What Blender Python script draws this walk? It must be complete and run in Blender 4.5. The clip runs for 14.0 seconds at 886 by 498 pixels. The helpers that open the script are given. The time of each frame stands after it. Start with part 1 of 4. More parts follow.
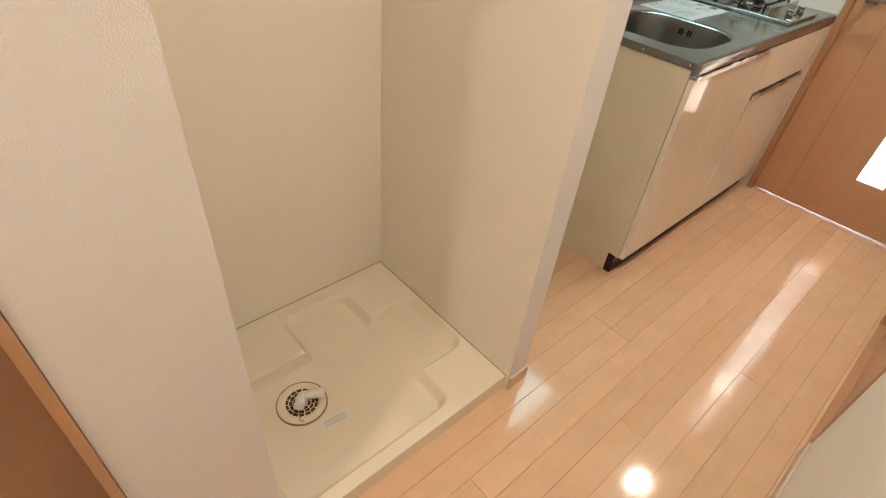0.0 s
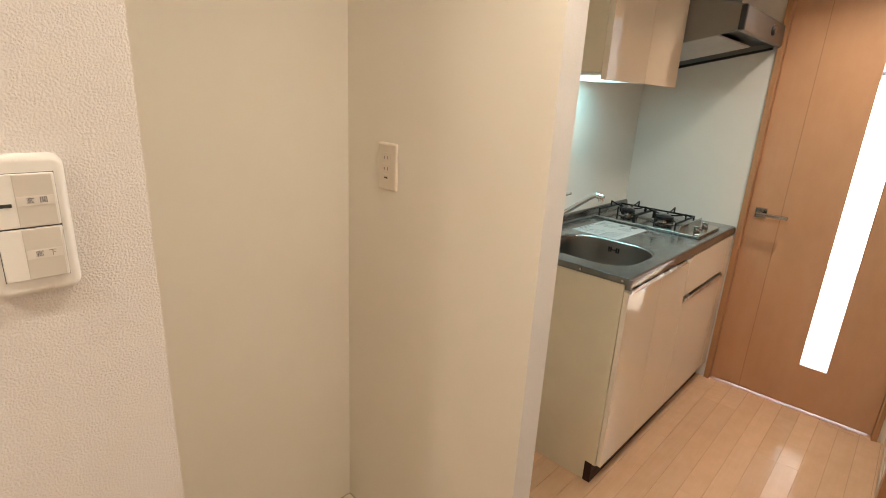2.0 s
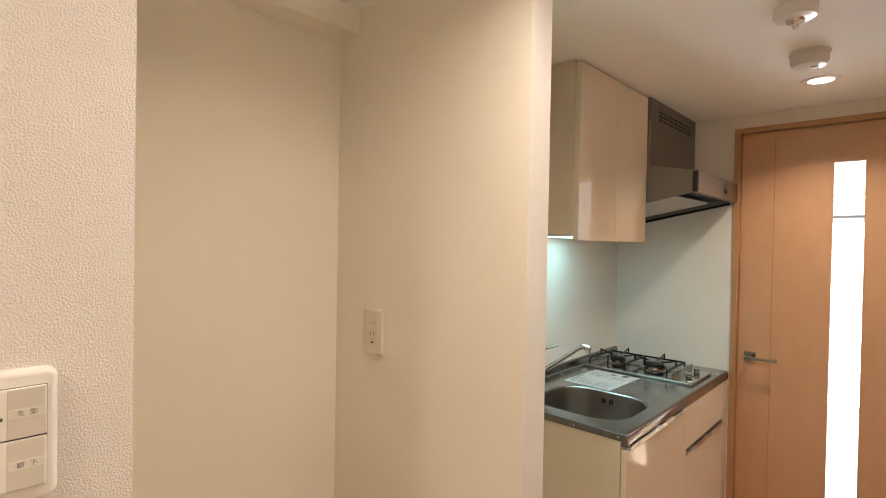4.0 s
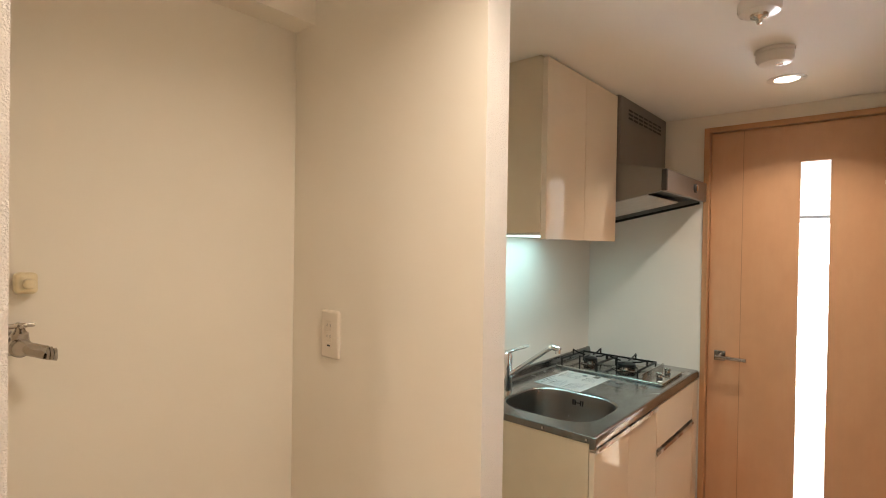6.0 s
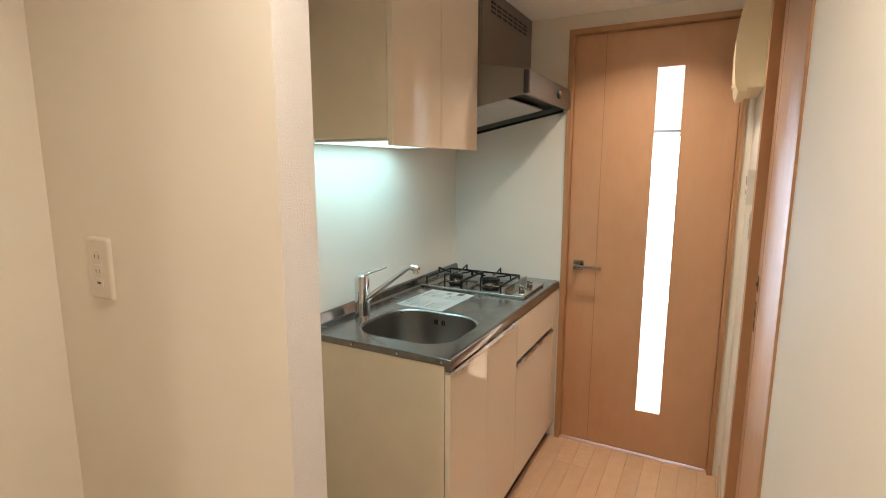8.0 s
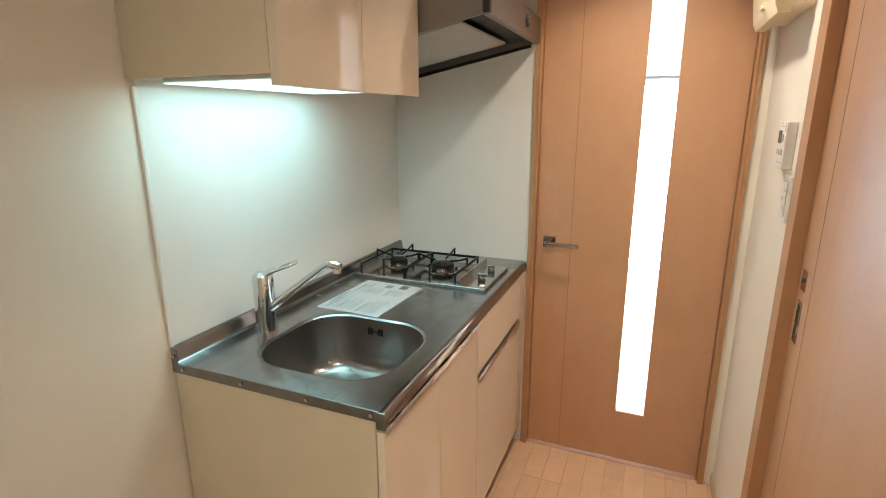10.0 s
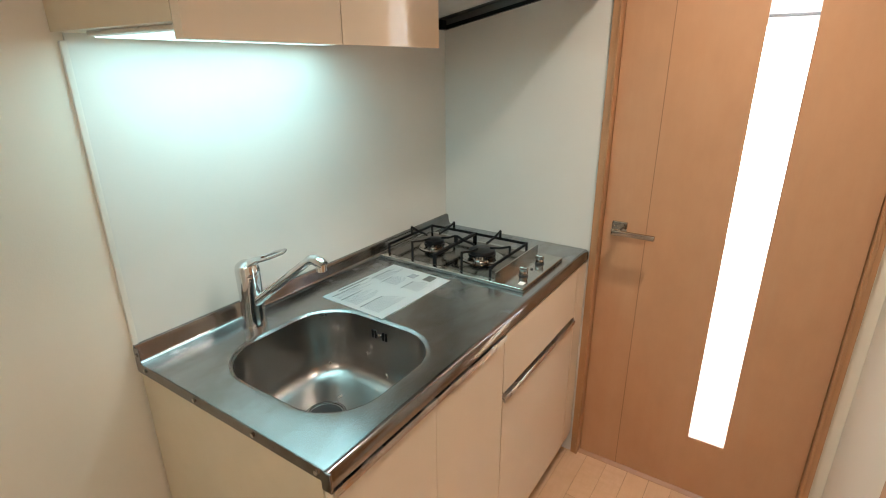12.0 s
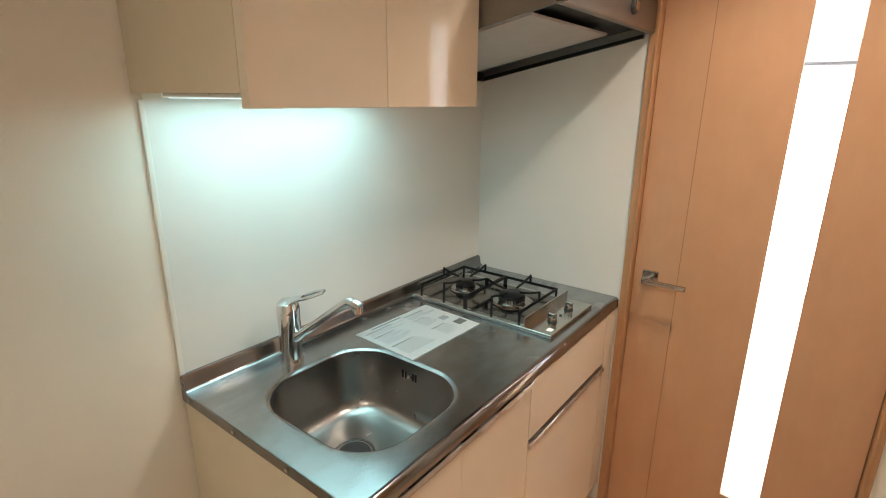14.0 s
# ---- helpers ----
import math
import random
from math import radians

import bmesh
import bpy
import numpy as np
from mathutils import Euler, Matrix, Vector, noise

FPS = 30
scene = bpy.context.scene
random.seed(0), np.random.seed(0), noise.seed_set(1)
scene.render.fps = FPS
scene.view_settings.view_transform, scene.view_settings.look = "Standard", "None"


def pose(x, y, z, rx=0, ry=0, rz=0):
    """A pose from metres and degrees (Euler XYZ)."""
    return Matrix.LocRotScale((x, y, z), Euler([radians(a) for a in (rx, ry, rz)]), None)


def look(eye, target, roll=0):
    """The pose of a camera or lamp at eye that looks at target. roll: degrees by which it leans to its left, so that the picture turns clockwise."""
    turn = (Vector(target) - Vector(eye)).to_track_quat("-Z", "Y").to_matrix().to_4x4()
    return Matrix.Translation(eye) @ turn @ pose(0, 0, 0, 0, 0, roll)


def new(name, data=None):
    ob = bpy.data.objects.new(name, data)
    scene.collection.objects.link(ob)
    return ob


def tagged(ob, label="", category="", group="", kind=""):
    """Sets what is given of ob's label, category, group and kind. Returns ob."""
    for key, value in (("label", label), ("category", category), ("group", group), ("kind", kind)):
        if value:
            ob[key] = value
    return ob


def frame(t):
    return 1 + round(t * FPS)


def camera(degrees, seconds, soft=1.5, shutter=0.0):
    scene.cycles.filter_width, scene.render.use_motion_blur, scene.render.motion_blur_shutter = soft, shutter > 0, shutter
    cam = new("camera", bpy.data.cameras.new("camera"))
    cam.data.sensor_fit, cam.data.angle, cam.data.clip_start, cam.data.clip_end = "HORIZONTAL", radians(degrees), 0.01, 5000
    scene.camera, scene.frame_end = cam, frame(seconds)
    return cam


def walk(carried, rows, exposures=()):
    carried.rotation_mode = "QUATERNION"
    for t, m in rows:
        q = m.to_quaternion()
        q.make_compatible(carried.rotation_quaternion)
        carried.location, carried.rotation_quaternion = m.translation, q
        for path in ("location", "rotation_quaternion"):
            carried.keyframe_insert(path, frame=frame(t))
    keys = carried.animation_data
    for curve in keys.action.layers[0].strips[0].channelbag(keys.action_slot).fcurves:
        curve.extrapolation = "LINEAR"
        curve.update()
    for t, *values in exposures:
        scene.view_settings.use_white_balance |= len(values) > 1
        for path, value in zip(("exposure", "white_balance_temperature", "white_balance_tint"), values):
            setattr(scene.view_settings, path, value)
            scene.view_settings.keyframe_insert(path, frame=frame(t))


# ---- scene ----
cam = camera(82.0, 14.0, soft=1.0)
PATH = [
    (0, (-0.113, -0.089, 1.280), (0.982, 1.003, 0.011), 6.1),
    (0.5, (-0.135, -0.092, 1.269), (1.064, 1.048, 0.146), 6.2),
    (1, (-0.139, -0.107, 1.299), (1.120, 1.090, 0.309), 5.6),
    (1.5, (-0.130, -0.116, 1.363), (1.199, 1.127, 0.532), 4.6),
    (2, (-0.142, -0.119, 1.373), (1.261, 1.182, 0.790), 3.0),
    (2.5, (-0.150, -0.126, 1.390), (1.276, 1.211, 0.966), 2.8),
    (3, (-0.158, -0.139, 1.408), (1.281, 1.236, 1.213), 2.1),
    (5.5, (-0.102, -0.179, 1.432), (1.375, 1.168, 1.453), 0.9),
    (6, (-0.079, -0.169, 1.420), (1.438, 1.135, 1.399), 0.9),
    (6.5, (-0.074, -0.155, 1.404), (1.492, 1.086, 1.323), 1.1),
    (7, (-0.034, -0.167, 1.396), (1.591, 0.986, 1.220), 0.7),
    (7.5, (0.043, -0.164, 1.383), (1.729, 0.881, 1.125), 0.3),
    (8, (0.168, -0.146, 1.382), (1.914, 0.774, 1.060), 0.1),
    (10.5, (0.768, 0.063, 1.382), (2.556, 0.779, 0.844), 0.4),
    (11, (0.883, 0.037, 1.398), (2.641, 0.769, 0.787), 0.3),
    (11.5, (0.984, 0.001, 1.397), (2.661, 0.884, 0.758), -0.4),
    (12, (1.017, 0.005, 1.407), (2.577, 1.055, 0.726), -0.4),
    (12.5, (1.012, -0.002, 1.410), (2.526, 1.101, 0.709), -0.4),
    (13, (0.996, -0.012, 1.420), (2.488, 1.124, 0.725), -0.2),
    (13.5, (0.993, -0.015, 1.436), (2.483, 1.133, 0.757), 0.0),
    (14, (0.987, -0.013, 1.456), (2.507, 1.158, 0.891), 0.5),
]
walk(cam, [(t, look(eye, target, roll)) for t, eye, target, roll in PATH], exposures=[(0.0, 0.0, 6000, 9), (1.5, -0.10, 6000, 9), (3.0, -0.22, 6150, 10), (5.5, -0.20, 6200, 12), (6.5, -0.22, 6250, 11), (8.0, -0.15, 6100, 10), (10.5, -0.06, 5950, 9), (12.5, -0.10, 5950, 10), (14.0, -0.12, 6050, 11)])

# ---- light ----
world = bpy.data.worlds.new("world")
scene.world = world
world.use_nodes = True
wn = world.node_tree
sky = wn.nodes.new("ShaderNodeTexSky")
sky.sky_type = "NISHITA"
sky.sun_disc = False
sky.sun_elevation, sky.sun_rotation = radians(50), radians(120)
wn.nodes["Background"].inputs[1].default_value = 0.12
wn.links.new(sky.outputs[0], wn.nodes["Background"].inputs[0])

WARM = (1.0, 0.848, 0.66)
COOL = (0.55, 1.0, 0.99)


def lamp(name, kind, where, power, colour, size, size_y=None, spread=180, aim=None):
    data = bpy.data.lights.new(name, kind)
    data.energy, data.color = power, colour
    if kind == "AREA":
        data.shape = "DISK" if size_y is None else "RECTANGLE"
        data.size = size
        if size_y is not None:
            data.size_y = size_y
        data.spread = radians(spread)
    ob = new(name, data)
    ob.matrix_world = look(where, aim) if aim else Matrix.Translation(where)
    return ob


CEIL = 2.055
# The third is unseen, added to light the partition and entrance side.
DOWNLIGHTS = [(2.20, 0.11, 5.5), (0.48, 0.085, 7.1), (-0.75, 0.09, 7.6)]
for lx, ly, power in DOWNLIGHTS:
    lamp("downlight_lamp", "AREA", (lx, ly, CEIL - 0.012), power, WARM, 0.092, spread=126 if lx > 1 else 158)
lamp("cabinet_lamp", "AREA", (1.735, 0.880, 1.4515), 2.10, COOL, 0.56, 0.25)
# daylight in the room behind the door
lamp("window_daylight", "AREA", (5.50, 0.1, 0.85), 220.0, (0.84, 0.93, 1.0), 1.9, 1.6, aim=(2.0, 0.1, 0.85))


# ---- materials ----
def material(name, base, rough=0.5, metal=0.0, spec=0.5):
    m = bpy.data.materials.new(name)
    m.use_nodes = True
    b = m.node_tree.nodes["Principled BSDF"]
    b.inputs["Base Color"].default_value = (*base, 1)
    b.inputs["Roughness"].default_value = rough
    b.inputs["Metallic"].default_value = metal
    b.inputs["Specular IOR Level"].default_value = spec
    return m


def bsdf(m):
    return m.node_tree.nodes["Principled BSDF"]


def node(m, kind, **sets):
    n = m.node_tree.nodes.new(kind)
    for k, v in sets.items():
        n.inputs[k.replace("_", " ")].default_value = v
    return n


def link(m, a, b):
    m.node_tree.links.new(a, b)


def coords(m, scale=(1, 1, 1), out="Object"):
    c = node(m, "ShaderNodeTexCoord")
    p = node(m, "ShaderNodeMapping")
    p.inputs["Scale"].default_value = scale
    link(m, c.outputs[out], p.inputs["Vector"])
    return p.outputs["Vector"]


def noise_tex(m, vec, scale, detail=4.0, rough=0.55):
    n = node(m, "ShaderNodeTexNoise", Scale=scale, Detail=detail, Roughness=rough)
    link(m, vec, n.inputs["Vector"])
    return n.outputs["Fac"]


def remap(m, fac, lo, hi, a=0.3, b=0.7):
    r = node(m, "ShaderNodeMapRange")
    r.inputs["From Min"].default_value, r.inputs["From Max"].default_value = a, b
    r.inputs["To Min"].default_value, r.inputs["To Max"].default_value = lo, hi
    link(m, fac, r.inputs["Value"])
    return r.outputs["Result"]


def mix_colours(m, fac, c1, c2):
    x = node(m, "ShaderNodeMix")
    x.data_type = "RGBA"
    for sock, c in ((x.inputs[6], c1), (x.inputs[7], c2)):
        if isinstance(c, tuple):
            sock.default_value = (*c, 1)
        else:
            link(m, c, sock)
    link(m, fac, x.inputs[0])
    return x.outputs[2]


def bump(m, height, strength, distance, prev=None):
    n = node(m, "ShaderNodeBump", Strength=strength, Distance=distance)
    link(m, height, n.inputs["Height"])
    if prev is not None:
        link(m, prev, n.inputs["Normal"])
    return n.outputs["Normal"]


def wallpaper(name, relief, lo, hi, size=340):
    m = material(name, (0.80, 0.77, 0.72), 0.72, spec=0.3)
    v = coords(m)
    grain, cloud = noise_tex(m, v, size, 4, 0.5), noise_tex(m, v, 3.1, 3)
    link(m, mix_colours(m, remap(m, cloud, 0, 1), lo, hi), bsdf(m).inputs["Base Color"])
    soft = noise_tex(m, v, 420, 3)
    link(m, bump(m, soft, 0.25, 0.0008 * relief, bump(m, grain, 1.0, 0.0034 * relief)), bsdf(m).inputs["Normal"])
    return m


def ceiling_paper():
    m = material("ceiling_paper", (0.91, 0.885, 0.83), 0.8, spec=0.2)
    v = coords(m)
    link(m, bump(m, noise_tex(m, v, 160, 4), 0.35, 0.0012), bsdf(m).inputs["Normal"])
    return m


def plain(name, base, rough, spread=0.03, metal=0.0, grain=60.0, relief=0.0, spec=0.5, uneven=1.0):
    """A painted or moulded surface: small colour clouds, uneven gloss, optional relief."""
    m = material(name, base, rough, metal, spec)
    v = coords(m)
    cloud = noise_tex(m, v, 7, 4)
    lo, hi = tuple(max(0, c * (1 - spread)) for c in base), tuple(min(1, c * (1 + spread)) for c in base)
    link(m, mix_colours(m, remap(m, cloud, 0, 1), lo, hi), bsdf(m).inputs["Base Color"])
    link(m, remap(m, noise_tex(m, v, 23, 5), rough * (1 - 0.15 * uneven), rough * (1 + 0.2 * uneven)), bsdf(m).inputs["Roughness"])
    if relief:
        link(m, bump(m, noise_tex(m, v, grain, 3), 0.3, relief), bsdf(m).inputs["Normal"])
    return m


def wood(name, dark, light, axis="z", scale=1.0, rough=0.38, random_tint=0.0):
    """Straight-grained veneer; axis is the way of the grain."""
    m = material(name, light, rough)
    along, across = 0.6 * scale, 8.0 * scale
    s = {"x": (along, across, across), "y": (across, along, across), "z": (across, across, along)}[axis]
    v = coords(m, s)
    if random_tint:
        info = node(m, "ShaderNodeObjectInfo")
        add = node(m, "ShaderNodeVectorMath")
        add.operation = "ADD"
        mul = node(m, "ShaderNodeMath")
        mul.operation = "MULTIPLY"
        mul.inputs[1].default_value = 37.0
        link(m, info.outputs["Random"], mul.inputs[0])
        link(m, v, add.inputs[0])
        link(m, mul.outputs[0], add.inputs[1])
        v = add.outputs[0]
    fibre, bands = noise_tex(m, v, 9, 6, 0.65), noise_tex(m, v, 1.1, 3)
    col = mix_colours(m, remap(m, fibre, 0, 1, 0.25, 0.75), dark, light)
    warm = tuple(c * k for c, k in zip(light, (0.97, 0.88, 0.78)))
    col = mix_colours(m, remap(m, bands, 0.0, 0.55, 0.35, 0.75), col, warm)
    blotch = noise_tex(m, coords(m, (1, 1, 0.6)), 11, 5, 0.6)
    col = mix_colours(m, remap(m, blotch, 0.0, 0.5, 0.40, 0.72), col, tuple(c * k for c, k in zip(dark, (0.90, 0.86, 0.82))))
    if random_tint:
        hsv = node(m, "ShaderNodeHueSaturation")
        link(m, col, hsv.inputs["Color"])
        r = node(m, "ShaderNodeMapRange")
        r.inputs["To Min"].default_value, r.inputs["To Max"].default_value = 1 - random_tint, 1 + random_tint
        link(m, info.outputs["Random"], r.inputs["Value"])
        link(m, r.outputs["Result"], hsv.inputs["Value"])
        col = hsv.outputs["Color"]
    link(m, col, bsdf(m).inputs["Base Color"])
    link(m, remap(m, fibre, rough * 0.85, rough * 1.2), bsdf(m).inputs["Roughness"])
    link(m, bump(m, fibre, 0.06, 0.0003), bsdf(m).inputs["Normal"])
    return m


def brushed(name, base, rough, axis="x", stain=0.0, spread_y=0.0):
    m = material(name, base, rough, 1.0)
    if spread_y:
        way = node(m, "ShaderNodeCombineXYZ")
        way.inputs[1].default_value = 1.0
        bsdf(m).inputs["Anisotropic"].default_value = spread_y
        link(m, way.outputs[0], bsdf(m).inputs["Tangent"])
    s = {"x": (3, 420, 420), "y": (420, 3, 420), "z": (420, 420, 3)}[axis]
    hair = noise_tex(m, coords(m, s), 3.0, 3)
    v = coords(m)
    cloud = noise_tex(m, v, 6, 3, 0.5)
    rr = node(m, "ShaderNodeMath")
    rr.operation = "ADD"
    link(m, remap(m, hair, -0.008, 0.012), rr.inputs[0])
    link(m, remap(m, cloud, rough - 0.03 - stain * 0.05, rough + 0.03 + stain * 0.12), rr.inputs[1])
    link(m, rr.outputs[0], bsdf(m).inputs["Roughness"])
    if stain:
        spots = noise_tex(m, v, 130, 6, 0.65)
        smear = noise_tex(m, coords(m, (5, 9, 9)), 2.2, 5, 0.6)
        wiped = mix_colours(m, remap(m, smear, 0, 1, 0.35, 0.68), tuple(c * 0.88 for c in base), tuple(c * k for c, k in zip(base, (1.12, 1.17, 1.26))))
        link(m, mix_colours(m, remap(m, spots, 0, 0.6, 0.60, 0.78), wiped, tuple(min(1, c * 1.35) for c in base)), bsdf(m).inputs["Base Color"])
    link(m, bump(m, hair, 0.004, 0.0002), bsdf(m).inputs["Normal"])
    return m


def glowing(name, colour, strength):
    m = material(name, colour, 0.5)
    bsdf(m).inputs["Emission Color"].default_value = (*colour, 1)
    bsdf(m).inputs["Emission Strength"].default_value = strength
    return m


WALL = wallpaper("wallpaper", 0.07, (0.835, 0.77, 0.665), (0.86, 0.80, 0.70))
# Dimmer, pinker than WALL: imitates how light falls on pier and partition end.
WALL_COARSE_DIMMED = wallpaper("coarse_wallpaper_dimmed", 0.52, (0.74, 0.69, 0.645), (0.77, 0.72, 0.68), 470)
CEILING = ceiling_paper()
FLOOR_WOOD = wood("floor_maple", (0.68, 0.445, 0.275), (0.74, 0.505, 0.33), "x", 1.0, 0.095, 0.05)
JOINT = plain("floor_joint", (0.46, 0.265, 0.145), 0.7)
DOOR_WOOD = wood("door_veneer", (0.562, 0.324, 0.182), (0.588, 0.345, 0.198), "z", 1.0, 0.46)
# Door veneer darkened: the recessed leaf's shade is put into its colour.
ENTRY_WOOD_SHADED = wood("entry_veneer_shaded", (0.33, 0.18, 0.10), (0.37, 0.21, 0.12), "z", 1.0, 0.40)
FRAME_WOOD = wood("frame_veneer", (0.47, 0.255, 0.125), (0.52, 0.295, 0.155), "z", 1.0, 0.40)
FRAME_WOOD_Y = wood("frame_veneer_head", (0.47, 0.255, 0.125), (0.52, 0.295, 0.155), "y", 1.0, 0.40)
FRAME_WOOD_X = wood("frame_veneer_rail", (0.47, 0.255, 0.125), (0.52, 0.295, 0.155), "x", 1.0, 0.40)
BASEBOARD = wood("baseboard_vinyl", (0.60, 0.47, 0.33), (0.68, 0.55, 0.41), "x", 1.0, 0.45)
CREAM_GLOSS = plain("cream_gloss", (0.765, 0.67, 0.54), 0.035, 0.012, spec=0.36)
CARCASS = plain("carcass_beige", (0.70, 0.61, 0.455), 0.42, 0.03, relief=0.0002, grain=400)
SPLASH = plain("splash_panel", (0.79, 0.775, 0.73), 0.22, 0.01)
SPLASH_TRIM = plain("splash_trim", (0.80, 0.77, 0.70), 0.35)
STEEL_TOP = brushed("steel_worktop", (0.38, 0.375, 0.365), 0.22, "x", 0.35, 0.5)
STEEL = brushed("steel_edge", (0.26, 0.245, 0.23), 0.17, "x", 0.03)
STEEL_SINK = plain("steel_sink", (0.36, 0.35, 0.335), 0.28, 0.04, 1.0, uneven=0.15)
STEEL_HOB = brushed("steel_hob", (0.50, 0.48, 0.44), 0.20, "x", 0.05)
TRAY = brushed("burner_tray_steel", (0.18, 0.165, 0.15), 0.15, "x")
STEEL_RAIL = brushed("steel_rail", (0.58, 0.56, 0.53), 0.28, "x")
HOOD_STEEL = brushed("hood_silver", (0.27, 0.26, 0.245), 0.40, "x")
CHROME = plain("chrome", (0.72, 0.72, 0.72), 0.07, 0.01, 1.0)
SATIN = plain("satin_nickel", (0.66, 0.63, 0.58), 0.22, 0.03, 1.0)
OLD_NICKEL = plain("old_nickel", (0.40, 0.36, 0.31), 0.26, 0.12, 1.0)
BLACK = plain("black_enamel", (0.005, 0.005, 0.006), 0.34, 0.2, relief=0.0002, grain=300, spec=0.3)
BURNER = plain("burner_metal", (0.42, 0.40, 0.38), 0.14, 0.05, 1.0)
DARK = plain("dark_plastic", (0.03, 0.03, 0.032), 0.45)
TOE = plain("toe_kick_brown", (0.030, 0.011, 0.008), 0.5, spec=0.25)
HANDLE = plain("door_handle_metal", (0.46, 0.43, 0.40), 0.16, 0.04, 1.0)
PAN = plain("pan_plastic", (0.80, 0.71, 0.565), 0.38, 0.02, relief=0.0002, grain=500)
GRATING = plain("grating_shadow_brown", (0.075, 0.04, 0.02), 0.6)
PAN_SEAL = plain("pan_seal", (0.30, 0.22, 0.10), 0.6)
OUTLET_PLASTIC = plain("outlet_plastic", (0.74, 0.66, 0.55), 0.34, 0.012)
WHITE_PLASTIC = plain("white_plastic", (0.80, 0.765, 0.715), 0.30, 0.012)
STRIP = plain("name_strip_card", (0.70, 0.655, 0.59), 0.5, 0.02)
GREY_PLASTIC = plain("grey_plastic", (0.62, 0.57, 0.50), 0.4, 0.02)
CREAM_PLASTIC = plain("cream_plastic", (0.78, 0.67, 0.45), 0.35, 0.02)
PAPER = plain("paper", (0.94, 0.94, 0.93), 0.7, 0.01)
INK = plain("ink_grey", (0.42, 0.43, 0.46), 0.7)
PHOTO = plain("printed_photo", (0.16, 0.15, 0.14), 0.6, 0.5)
INK_DARK = plain("ink_dark", (0.10, 0.10, 0.11), 0.7)
LCD = plain("lcd", (0.05, 0.05, 0.06), 0.15)
BLUE = plain("blue_button", (0.25, 0.33, 0.50), 0.4)
FILTER = plain("grease_filter", (0.46, 0.445, 0.42), 0.35, 0.05)
ALU = brushed("aluminium", (0.7, 0.7, 0.7), 0.35, "z")
LAMP_GLOW = glowing("lamp_glow", (1.0, 0.90, 0.74), 14.0)
TUBE_GLOW = glowing("tube_glow", (0.72, 1.0, 0.97), 1.5)
OUTSIDE = glowing("bright_outside", (0.90, 0.96, 1.0), 9.0)
ROOM_WALL = plain("room_wallpaper", (0.82, 0.82, 0.81), 0.8)
ROOM_FLOOR = wood("room_floor", (0.60, 0.42, 0.25), (0.70, 0.52, 0.33), "x", 1.0, 0.3)
CURTAIN_RAIL = plain("curtain_rail", (0.10, 0.10, 0.10), 0.5)
GLASS = material("door_glass", (1, 1, 1), 0.02)
bsdf(GLASS).inputs["Transmission Weight"].default_value = 1.0
# Darker strip paints the shade of door grooves that are not cut.
GROOVE = plain("groove_shadow_wood", (0.34, 0.185, 0.095), 0.7)
bsdf(GLASS).inputs["IOR"].default_value = 1.1


# ---- mesh helpers ----
def thing(name, base, label="", category="", group="", kind=""):
    ob = new(name)
    ob.location = base
    ob.empty_display_size = 0.05
    bpy.context.view_layer.update()
    return tagged(ob, label, category, group, kind)


def part(name, bm, mat, parent=None, label="", smooth=True, **tags):
    """Links a bmesh, given in world places, as one mesh object under parent."""
    origin = Vector((0, 0, 0))
    p = parent
    while p is not None:
        origin += p.location
        p = p.parent
    bmesh.ops.recalc_face_normals(bm, faces=bm.faces)
    bm.transform(Matrix.Translation(-origin))
    me = bpy.data.meshes.new(name)
    bm.to_mesh(me)
    bm.free()
    me.materials.append(mat)
    return finish(name, me, parent, label, tags, smooth)


def finish(name, me, parent, label, tags, smooth):
    if smooth:
        for f in me.polygons:
            f.use_smooth = True
        me.set_sharp_from_angle(angle=radians(35))
    ob = new(name, me)
    if smooth:
        ob.modifiers.new("normals", "WEIGHTED_NORMAL").keep_sharp = True
    ob.parent = parent
    tagged(ob, label, **tags)
    return ob


def box(bm, lo, hi, bevel=0.0, seg=2):
    """A box with rounded edges, into bm."""
    made = bmesh.ops.create_cube(bm, size=1.0)["verts"]
    lo, hi = Vector(lo), Vector(hi)
    for v in made:
        v.co = Vector([(lo[i] + hi[i]) / 2 + v.co[i] * (hi[i] - lo[i]) for i in range(3)])
    if bevel:
        edges = list({e for v in made for e in v.link_edges})
        bmesh.ops.bevel(bm, geom=edges, offset=bevel, segments=seg, profile=0.5, affect="EDGES")
    return bm


def solid(lo, hi, bevel=0.0, seg=2):
    return box(bmesh.new(), lo, hi, bevel, seg)


AXES = {"x": Matrix.Rotation(radians(90), 4, "Y"), "y": Matrix.Rotation(radians(-90), 4, "X"), "z": Matrix.Identity(4)}


def cyl(bm, centre, r1, r2, depth, axis="z", seg=24, turn=None):
    m = Matrix.Translation(centre) @ (turn if turn is not None else AXES[axis])
    bmesh.ops.create_cone(bm, cap_ends=True, segments=seg, radius1=r1, radius2=r2, depth=depth, matrix=m)
    return bm


def lathe(bm, centre, profile, axis="z", seg=32):
    """Turns (radius, height) pairs round the axis."""
    m = Matrix.Translation(centre) @ AXES[axis]
    rings = []
    for r, h in profile:
        rings.append([bm.verts.new(m @ Vector((r * math.cos(a), r * math.sin(a), h))) for a in [2 * math.pi * i / seg for i in range(seg)]])
    for a, b in zip(rings, rings[1:]):
        for i in range(seg):
            bm.faces.new((a[i], a[(i + 1) % seg], b[(i + 1) % seg], b[i]))
    for ring in (rings[0], rings[-1]):
        bm.faces.new(ring)
    return bm


